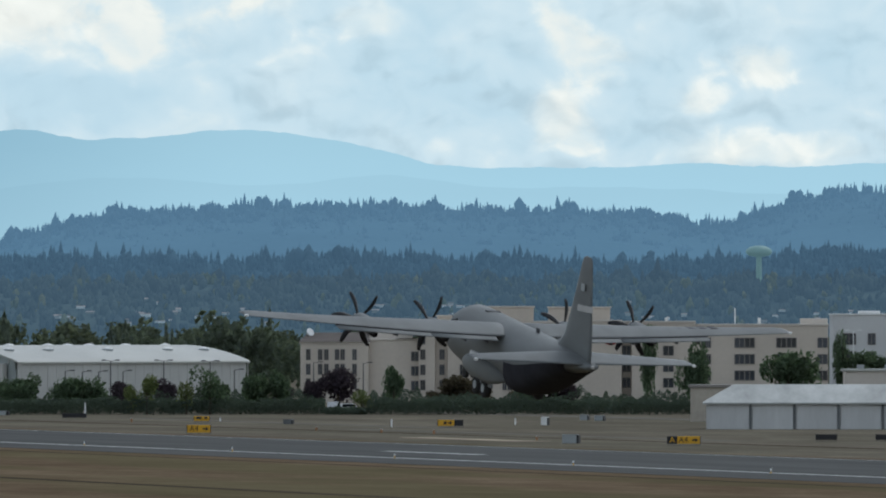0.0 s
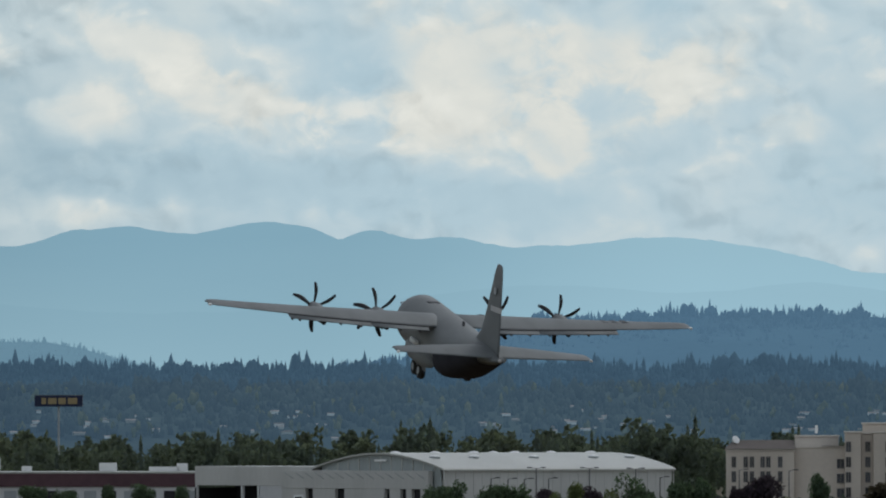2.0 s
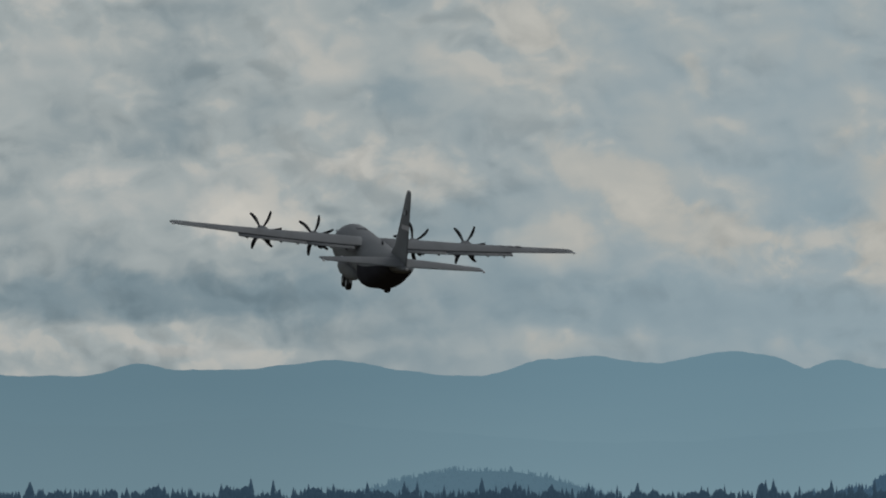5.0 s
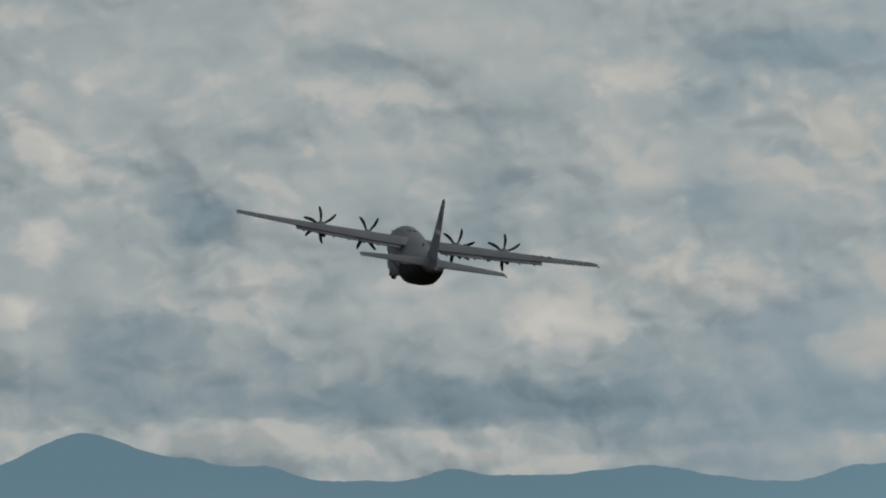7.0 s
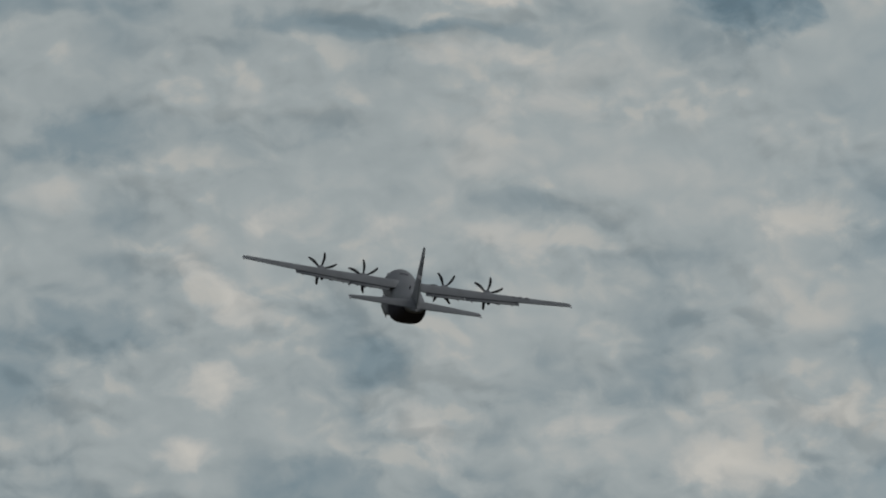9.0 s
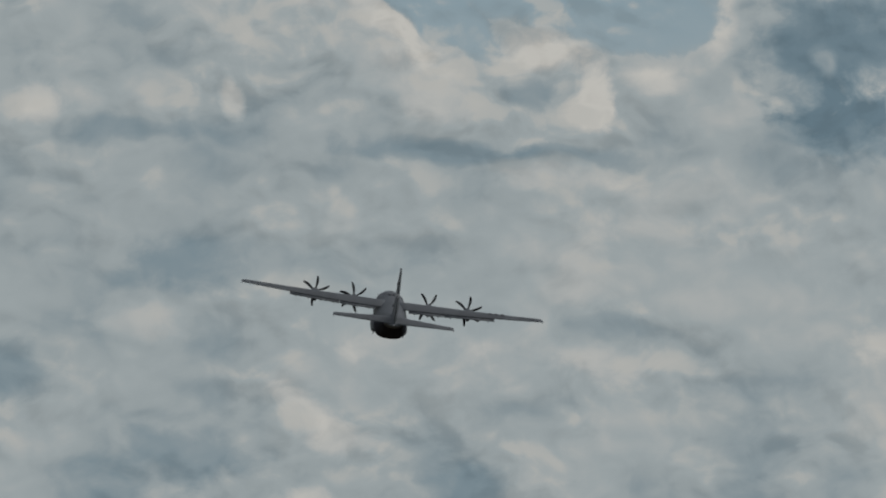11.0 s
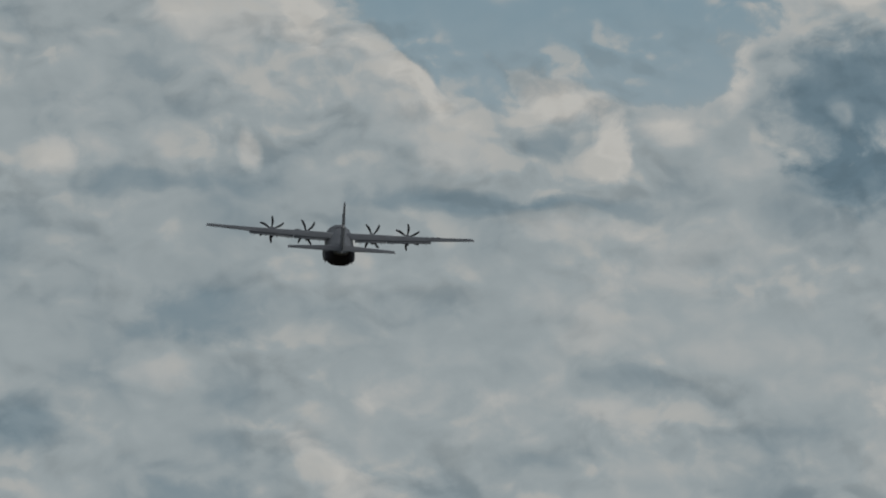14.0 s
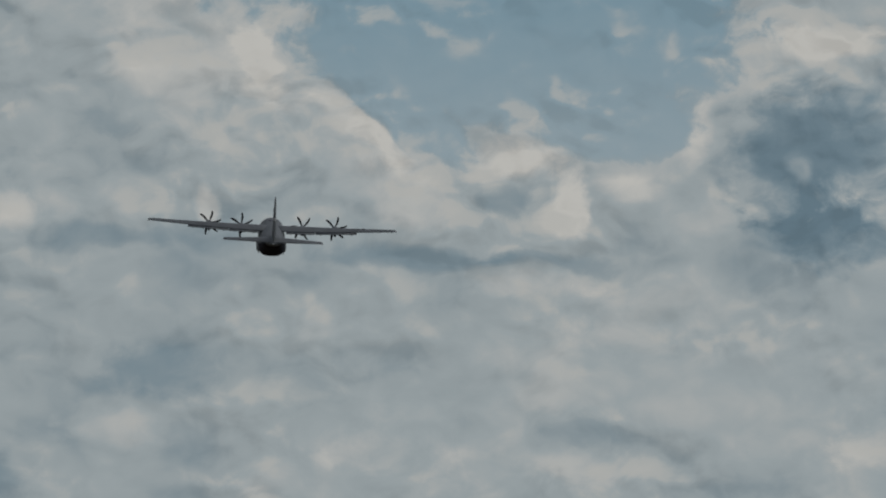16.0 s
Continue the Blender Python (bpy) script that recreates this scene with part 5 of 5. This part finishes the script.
def leafy_bits(rng, lumps=190):
    """A far leafy tree one metre high and about two wide before scaling: many small tilted clumps on a few boughs."""
    vs, fs = [], []
    boughs = [(rng.uniform(-0.55, 0.55), rng.uniform(-0.55, 0.55), rng.uniform(0.22, 0.82), rng.uniform(0.22, 0.42)) for _ in range(9)]
    for _ in range(lumps):
        bx, by, bz, br = rng.choice(boughs)
        v = Vector((rng.gauss(0, 1), rng.gauss(0, 1), rng.gauss(0, 1))).normalized() * br * rng.uniform(0.5, 1.1)
        p = Vector((bx + v.x, by + v.y, max(0.08, bz + v.z * 0.42)))
        b, r = len(vs), rng.uniform(0.07, 0.18)
        for f in (1.0, 0.85, 0.6):
            a = Vector((rng.gauss(0, 1), rng.gauss(0, 1), rng.gauss(0, 0.6))).normalized() * r * f
            a.z *= 0.5
            vs += [tuple(p + a), tuple(p - a)]
        fs += [(b, b + 2, b + 1, b + 3), (b, b + 4, b + 1, b + 5), (b + 2, b + 4, b + 3, b + 5)]
    return vs, fs


def spruce_bits(rng, boughs=130):
    """A conifer one metre high: drooping boughs round a stem, shorter towards the top, with gaps."""
    vs, fs = [(-0.04, 0, 0), (0.04, 0, 0), (0, 0.05, 0), (0, 0, 1.0)], [(0, 1, 3), (1, 2, 3), (2, 0, 3)]
    for _ in range(boughs):
        h = rng.random() ** 1.2
        z, a, r = 0.06 + 0.92 * h, rng.random() * 6.283, (1.02 - h) ** 0.85 * rng.uniform(0.55, 1.08)
        ca, sa, w, b = math.cos(a), math.sin(a), 0.16 + 0.12 * r, len(vs)
        vs += [(0, 0, z + 0.05), (r * ca, r * sa, z - 0.07 * r - rng.random() * 0.03),
               (0.55 * r * ca - w * sa, 0.55 * r * sa + w * ca, z - 0.03), (0.55 * r * ca + w * sa, 0.55 * r * sa - w * ca, z - 0.03)]
        fs += [(b, b + 2, b + 1), (b, b + 1, b + 3)]
    return vs, fs


def shrubs():
    """An uneven belt of bushes between the hedge and the young trees."""
    rng = random.Random(9)
    vs, fs = [], []
    for _ in range(24000):
        p = rng.uniform(-10, 1250)
        d = rng.uniform(1785, 1825)
        k = UNIT * d
        top = (31 + 20 * noise.noise((p * 0.02, 3, 1)) + 12 * noise.noise((p * 0.09, 3, 2))) * k
        if 570 < p < 655 or top < 0.5:
            continue
        x, y = along(p - 784, d)
        b, s, z = len(vs), rng.uniform(0.09, 0.22), top * rng.random() ** 0.6
        ax = [Vector((rng.gauss(0, 1), rng.gauss(0, 1), rng.gauss(0, 1))).normalized() * s * f for f in (1, 0.8, 0.6)]
        vs += [tuple(Vector((x, y, z)) + q) for a in ax for q in (a, -a)]
        fs += [(b, b + 2, b + 1, b + 3), (b, b + 4, b + 1, b + 5), (b + 2, b + 4, b + 3, b + 5)]
    mass("shrubs", vs, fs, "hedge_leaf", "uneven green shrubs behind the hedge", "shrubs", smooth=False)


shrubs()


def near_woods():
    """The belt of trees behind the buildings: dark clumps of uneven height, paler leafy trees between and behind them."""
    rng = random.Random(21)
    dark = {"c": [spruce_bits(rng) for _ in range(8)], "r": [leafy_bits(rng) for _ in range(8)]}
    for name, material, words, count, d0, d1, lift in (("near_woods", "near_wood", "dark green belt of mixed trees behind the buildings", 420, 2120, 2350, 0),
                                                       ("pale_woods", "pale_wood", "grey-green leafy trees behind the dark belt", 320, 2380, 2640, 4)):
        trees = []
        for _ in range(count):
            u, d = rng.uniform(-2000, 900), rng.uniform(d0, d1)
            swell = noise.noise((u * 0.007, d0, 0)) * 0.8 + noise.noise((u * 0.025, d0, 3)) * 0.9
            top = lift - 20 + 58 * swell - rng.random() ** 2 * 40 - 45 * step(u, 150, 420)
            h = EYE + top * UNIT * d
            if h < 4:
                continue
            x, y = along(u, d)
            if noise.noise((u * 0.02, 8, d0)) + rng.uniform(-0.25, 0.25) > 0.15 and not lift:
                trees.append(("c", x, y, -0.5, h * rng.uniform(1.0, 1.15), h * rng.uniform(0.15, 0.24)))
            else:
                trees.append(("r", x, y, -0.5, h, h * rng.uniform(0.24, 0.42)))
        wood(name, material, words, trees, dark, False)


near_woods()


def valley_houses():
    """Small far houses among the valley's trees."""
    rng = random.Random(31)
    proto = thing("house", 0, -500, -200, 0, "small pale house among trees in the valley", "house", "houses in the valley")
    part("wall", box(-1.3, 1.3, -1.0, 1.0, -1.5, 0.35), "house_wall", proto)
    r = prism([(-1.2, 0.35), (1.2, 0.35), (0, 1.1)], -1.5, 1.5)
    part("roof", r, "house_roof", proto, "", False, pose(0, 0, 0, 0, 0, 90))
    part("chimney", box(0.5, 0.8, -0.2, 0.1, 0.6, 1.4), "house_roof", proto)
    for i in range(110):
        u = rng.choice((-2050, -1750, -1480, -1330, -1000, -620, -480, -330, -60, 120, 420, 640)) + rng.gauss(0, 60)
        f = min(0.6, max(0.3, rng.gauss(0.42, 0.06)))
        d = 2750 + 600 * f
        foot = -EYE / (2750 * UNIT)
        v = foot + (valley(u) - foot) * math.sin(f * math.pi / 2)
        x, y = along(u, d)
        m = pose(x, y, EYE + v * UNIT * d + 0.9, 0, 0, rng.uniform(-25, 25))
        proto.scale = [rng.uniform(0.5, 1.9) * 0.6, 0.5, rng.uniform(0.6, 1.1) * 0.4]
        if i == 109:
            proto.matrix_basis = m
        else:
            copy_thing(proto, m)


valley_houses()


# ---- signs, lamps and vehicles ----
def lettering(words, size, parent, at, material, name="legend"):
    """Raised lettering in the built-in font."""
    cu = bpy.data.curves.new(name, "FONT")
    cu.body, cu.size, cu.align_x, cu.align_y, cu.extrude = words, size, "CENTER", "CENTER", 0.02
    tmp = bpy.data.objects.new(name, cu)
    scene.collection.objects.link(tmp)
    bpy.context.view_layer.update()
    me = bpy.data.meshes.new_from_object(tmp)
    bpy.data.objects.remove(tmp)
    me.materials.clear()
    me.materials.append(M[material])
    ob = new(name, me)
    ob.parent = parent
    ob.matrix_basis = at
    return ob


def arrow(parent, x, z, w, y):
    b = box(x - w / 2, x + w * 0.1, y - 0.03, y, z - 0.09, z + 0.09)
    prism([(x + w * 0.05, z - 0.27), (x + w / 2, z), (x + w * 0.05, z + 0.27)], y - 0.03, y, b)
    part("arrow", b, "black_sign", parent, "black arrow")


def board(p, base, w, h, panels, label, legend=""):
    """A sign on short legs; panels: share of the width and paint."""
    v = base - 560
    x, y = site(p - 784, v)
    k = UNIT * ground_d(v)
    W, H = w * k, h * k
    s = thing("airfield_sign", x, y, 0, 0, label, "sign", "airfield signs")
    z0 = 0.22
    left = -W / 2
    for share, paint in panels:
        part("panel", box(left, left + W * share, -0.14, 0.14, z0, H, 0.03), paint, s)
        left += W * share
    part("end_cap", box(-W / 2 - 0.07, -W / 2, -0.17, 0.17, z0 - 0.03, H + 0.03), "black_sign", s)
    part("end_cap", box(W / 2, W / 2 + 0.07, -0.17, 0.17, z0 - 0.03, H + 0.03), "black_sign", s)
    for f in (-0.38, 0.0, 0.38):
        part("leg", box(f * W - 0.05, f * W + 0.05, -0.05, 0.05, -0.1, z0), "steel_post", s)
    part("footing", box(-W / 2 - 0.2, W / 2 + 0.2, -0.4, 0.4, -0.2, 0.05), "concrete", s)
    return s, W, H, z0


s, W, H, z0 = board(352, 769, 41, 16.5, ((1.0, "yellow_sign"),), "yellow taxiway sign with black lettering in dry grass")
lettering("A4", 0.98, s, pose(-0.62, -0.15, (z0 + H) / 2, 90), "black_sign")
arrow(s, 0.85, (z0 + H) / 2, 0.75, -0.15)
s, W, H, z0 = board(357, 748, 27, 11, ((1.0, "yellow_sign"),), "small yellow taxiway sign with worn legend in dry grass")
part("legend_bar", box(-0.8, 0.0, -0.18, -0.145, 0.5, 0.78), "black_sign", s)
part("legend_bar", box(0.35, 0.8, -0.18, -0.145, 0.5, 0.78), "black_sign", s)
s, W, H, z0 = board(797, 757, 44, 13.5, ((0.66, "yellow_sign"), (0.34, "black_sign")), "yellow and black taxiway sign in dry grass")
part("legend_bar", box(-0.9, -0.5, -0.18, -0.145, 0.45, 0.8), "black_sign", s)
arrow(s, -0.05, 0.62, 0.6, -0.145)
s, W, H, z0 = board(1210, 789, 57, 16.5, ((0.3, "black_sign"), (0.7, "yellow_sign")), "black and yellow taxiway sign in dry grass")
lettering("A", 0.95, s, pose(-1.35, -0.15, (z0 + H) / 2, 90), "yellow_sign")
lettering("A4", 0.95, s, pose(-0.05, -0.15, (z0 + H) / 2, 90), "black_sign")
arrow(s, 1.3, (z0 + H) / 2, 0.7, -0.15)
s, W, H, z0 = board(-199, 797, 30, 31, ((1.0, "black_sign"),), "square black distance sign with a white numeral in dry grass")
lettering("5", 2.1, s, pose(0, -0.15, (z0 + H) / 2, 90), "white_paint")
board(-195, 757, 38, 24, ((1.0, "black_sign"),), "dark back of a distance sign across the runway")
board(-437, 738, 58, 13, ((0.68, "black_sign"), (0.32, "yellow_sign")), "black and yellow taxiway sign in dry grass")
for p, b, w, h in ((132, 742, 41, 10), (1462, 782, 36, 13), (1566, 782, 32, 13), (-337, 727, 39, 10)):
    board(p, b, w, h, ((1.0, "black_sign"),), "low dark board standing in dry grass")


def cabinet(p, base, w, h, paint, label, dark=0.25):
    v = base - 560
    x, y = site(p - 784, v)
    k = UNIT * ground_d(v)
    c = thing("equipment_box", x, y, 0, -20, label, "equipment box", "airfield boxes")
    W, H = w * k, h * k
    part("housing", box(-W / 2, W / 2 * (1 - dark), -0.4, 0.4, 0, H, 0.04), paint, c)
    part("side", box(W / 2 * (1 - dark), W / 2, -0.38, 0.38, 0, H * 0.97, 0.03), "black_sign", c, "dark side panel")
    part("lid", box(-W / 2 - 0.04, W / 2 * (1 - dark) + 0.03, -0.45, 0.45, H, H + 0.06, 0.02), paint, c)


cabinet(1011, 785, 31, 15, "grey_box", "grey metal equipment box in dry grass")
cabinet(965, 753, 13, 14, "white_paint", "small white equipment box in dry grass")
cabinet(511, 751, 17, 8, "grey_flap", "low grey equipment box in dry grass")
cabinet(1062, 745, 18, 9, "grey_box", "pale grey equipment box beside the hedge")
cabinet(1035, 744, 16, 9, "grey_box", "grey equipment box beside the hedge")
cabinet(2, 735, 30, 7, "grey_box", "low grey equipment box in dry grass")


def post(p, base, h, paint="white_paint", r=0.09, label="short white marker post in dry grass"):
    v = base - 560
    x, y = site(p - 784, v)
    k = UNIT * ground_d(v)
    t = thing("marker_post", x, y, 0, 0, label, "post", "marker posts")
    part("shaft", tube((0, 0, -0.1), (0, 0, h * k), r, r * 0.85, 10), paint, t)
    part("cap", tube((0, 0, h * k), (0, 0, h * k + 0.06), r * 1.25, r * 0.6, 10), "grey_box", t)


for p, b, h in ((151, 735, 22), (74, 730, 10), (63, 729, 10), (88, 731, 9), (693, 756, 13), (912, 752, 11), (390, 746, 6), (-7, 763, 10)):
    post(p, b, h, r=0.13)
for p, b in ((675, 766), (768, 768), (950, 779), (560, 762), (233, 747)):
    post(p, b, 6, "amber_glass", 0.14, "small amber marker light in dry grass")


def edge_lights():
    proto = None
    for i in range(-14, 16):
        m = RUN @ pose(-1.6, i * 61 + 12, 0.03)
        if proto is None:
            proto = thing("runway_light", 0, 0, 0, 0, "small white runway edge light", "runway light", "runway edge lights")
            part("stem", tube((0, 0, 0), (0, 0, 0.3), 0.05, 0.05, 8), "yellow_sign", proto)
            part("lens", tube((0, 0, 0.3), (0, 0, 0.5), 0.09, 0.06, 12), "white_paint", proto, "white glass lens")
            proto.matrix_basis = m
        else:
            copy_thing(proto, m)


edge_lights()


def lamp_post(p, v, top, arms=1, paint="steel_post"):
    d = ground_d(v)
    k = UNIT * d
    x, y = along(p - 784, d)
    h = (v + 560 - top) * k
    t = thing("street_lamp", x, y, 0, 0, "tall steel street lamp beside the parking lot" if paint == "steel_post" else "pale steel street lamp behind the shed", "street lamp", "street lamps")
    part("pole", tube((0, 0, -0.2), (0, 0, h), 0.13, 0.09, 10), paint, t)
    part("base", tube((0, 0, -0.1), (0, 0, 0.6), 0.28, 0.24, 12), "concrete", t)
    for s in ((1,), (-1, 1))[arms - 1]:
        part("arm", tube((0, 0, h - 0.05), (s * 1.0, 0, h + 0.1), 0.05, 0.04, 6), paint, t)
        part("lamp_head", box(min(s * 0.7, s * 1.5), max(s * 0.7, s * 1.5), -0.18, 0.18, h + 0.02, h + 0.22, 0.04), paint, t)


for p, top, arms in ((196, 639, 2), (290, 639, 2), (372, 640, 2), (116, 657, 1), (146, 658, 1), (175, 658, 1), (218, 657, 1), (415, 655, 1), (555, 642, 1), (643, 643, 1)):
    lamp_post(p, 165, top, arms)
lamp_post(1510, 150, 586, 2, "white_paint")


def build_car(p, v, turn, paint, label, tall=1.0, long_=4.6):
    x, y = along(p - 784, ground_d(v))
    c = thing("car", x, y, 0, turn, label, "car", "parked cars")
    L, h = long_ / 2, 0.75 + 0.1 * tall
    prof = [(-L, 0.35), (-L, 0.8), (-L + 0.15, h), (-L * 0.75, h + 0.05), (L * 0.45, h + 0.05), (L - 0.15, h - 0.12), (L, 0.7), (L, 0.35)]
    part("body", prism(prof, -0.88, 0.88), paint, c)
    roof = 1.45 * tall
    part("cabin", prism([(-L * 0.85, h), (-L * 0.7, roof), (L * 0.1, roof), (L * 0.45, h)], -0.78, 0.78), paint, c)
    for s in (-1, 1):
        part("side_window", prism([(-L * 0.72, h + 0.08), (-L * 0.62, roof - 0.08), (L * 0.05, roof - 0.08), (L * 0.32, h + 0.08)], s * 0.8 - 0.02, s * 0.8 + 0.02), "window_glass", c)
        for xx in (-L * 0.6, L * 0.62):
            w = new("wheel")
            w.parent = c
            w.matrix_basis = pose(xx, s * 0.8, 0.33)
            part("tyre", tube((0, -0.1, 0), (0, 0.1, 0), 0.33, 0.33, 16), "rubber", w)
            part("rim", tube((0, -0.12, 0), (0, 0.12, 0), 0.2, 0.2, 12), "grey_box", w)
        part("headlight", box(L - 0.08, L + 0.02, s * 0.6 - 0.18, s * 0.6 + 0.18, 0.6, 0.75, 0.02), "pale_mark", c)


build_car(592, 172, 80, "car_paint_white", "white van parked under a dark tree", 1.25, 5.0)
build_car(622, 171, 8, "car_paint_white", "white car parked beside the hedge")
build_car(-97, 157.5, 5, "car_paint_red", "dark red car parked before the hangar")
build_car(-688, 151, 10, "car_paint_white", "white car parked before the warehouse")


def notice_board():
    x, y = along(-225 - 784, 1960)
    t = thing("notice_board", x, y, 0, 0, "white board with a dark T-shaped mark before the hangar", "sign")
    part("panel", box(-0.8, 0.8, -0.06, 0.06, 0.5, 2.9, 0.03), "white_paint", t)
    part("mark", box(-0.62, 0.62, -0.1, -0.06, 2.1, 2.55), "black_sign", t)
    part("mark", box(-0.2, 0.2, -0.1, -0.06, 0.9, 2.1), "black_sign", t)
    for s in (-0.6, 0.6):
        part("leg", box(s - 0.06, s + 0.06, -0.05, 0.05, -0.1, 0.5), "steel_post", t)


notice_board()


# ---- what moves ----
def flight(x, y, z, heading, climb, bank):
    return Matrix.Translation((x, y, z)) @ Matrix.Rotation(radians(heading), 4, "Z") @ Matrix.Rotation(radians(climb), 4, "X") @ Matrix.Rotation(radians(bank), 4, "Y")


def motions():
    path = [(0, 4.8, 806.2, 12.5, 18.6, 8.9, 1.8), (0.5, -4.7, 836.9, 14.1, 18.4, 10.1, 2.2), (1, -14.5, 867.8, 16.2, 18.1, 10.7, 2.2),
            (1.5, -24.2, 898.9, 18.8, 16.9, 11.5, 2.2), (2, -34.2, 930.2, 21.8, 16.8, 11.7, 2.7), (2.5, -44.1, 961.7, 25.0, 17.1, 11.9, 2.3),
            (3, -54.0, 993.3, 28.5, 17.2, 11.6, 1.8), (3.5, -64.1, 1025.2, 32.1, 17.3, 11.3, 1.5), (5.8, -110.5, 1173.4, 50.0, 16.3, 10.7, 6.2)]
    path += [(6.5, -124.9, 1219.1, 55.1, 14.7, 11.2, 8.0), (7, -134.7, 1252.0, 58.8, 13.4, 11.8, 8.3), (8, -153.6, 1317.8, 66.8, 12.7, 12.9, 9.2),
            (9, -170.9, 1384.0, 75.8, 11.3, 12.9, 8.4), (9.5, -179.4, 1417.0, 80.8, 11.1, 12.9, 7.5), (10.2, -190.2, 1463.4, 87.9, 9.5, 12.7, 7.9),
            (12.3, -218.9, 1602.9, 108.9, 8.4, 12.3, 6.3), (13, -227.2, 1649.5, 115.6, 8.8, 11.9, 5.1), (13.5, -232.8, 1682.9, 120.3, 8.8, 12.1, 4.4)]
    path += [(14, -238.6, 1716.2, 125.0, 8.9, 12.2, 3.4), (14.5, -244.3, 1749.5, 129.7, 9.0, 12.3, 2.2), (15, -249.9, 1782.9, 134.4, 8.8, 12.5, 2.0),
            (15.5, -255.7, 1816.2, 139.3, 8.7, 12.4, 2.3), (16, -261.4, 1849.6, 144.0, 8.7, 12.7, 2.8)]
    walk(aircraft, [(t, flight(*p)) for t, *p in path])
    # blade angles of the four propellers, every half second, within one sixth of a turn
    spin = [(0, 38, 22, 0, 40), (0.5, 33, 26, 5, 35), (1, 50, 35, 10, 52), (1.5, 60, 45, 15, 60), (2, 60, 47, 28, 63), (2.5, 62, 50, 33, 63), (3, 65, 56, 32, 67), (3.5, 71, 60, 34, 73),
            (6, 32, 18, 55, 30), (6.5, 32, 22, 60, 33), (7, 48, 27, 69, 55), (7.5, 55, 35, 77, 59)]
    spin += [(8, 62, 42, 84, 63), (8.5, 64, 48, 88, 63), (9, 67, 53, 92, 65), (9.5, 66, 57, 90, 70), (10, 66, 58, 90, 68), (12.5, 63, 30, 85, 63), (13, 62, 38, 85, 60),
             (13.5, 60, 37, 88, 60), (14, 60, 37, 90, 62), (14.5, 65, 50, 90, 65), (15, 70, 60, 92, 70), (15.5, 73, 60, 94, 72), (16, 75, 63, 95, 75)]
    for k, prop in enumerate(propellers):
        hub = prop.matrix_basis.translation.copy()
        turned, rows = spin[0][1 + k], []
        for a, b in zip(spin, spin[1:]):
            gain = 840 * (b[0] - a[0]) + (b[1 + k] - a[1 + k] + 30) % 60 - 30
            n = round((b[0] - a[0]) * 10)
            rows += [(a[0] + i / 10, pose(hub.x, hub.y, hub.z, 0, turned + gain * i / n, 0)) for i in range(n)]
            turned += gain
        walk(prop, rows + [(16, pose(hub.x, hub.y, hub.z, 0, turned, 0))])
    for wheel in main_wheels + [nose_gear]:
        x, y, z = wheel.matrix_basis.translation
        lift = 1.7 if wheel == nose_gear else 1.0
        walk(wheel, [(t, pose(x, y, z + lift * f)) for t, f in ((0, 0), (5.2, 0), (6.5, 0.35), (8.6, 1.0), (16, 1.0))])


motions()
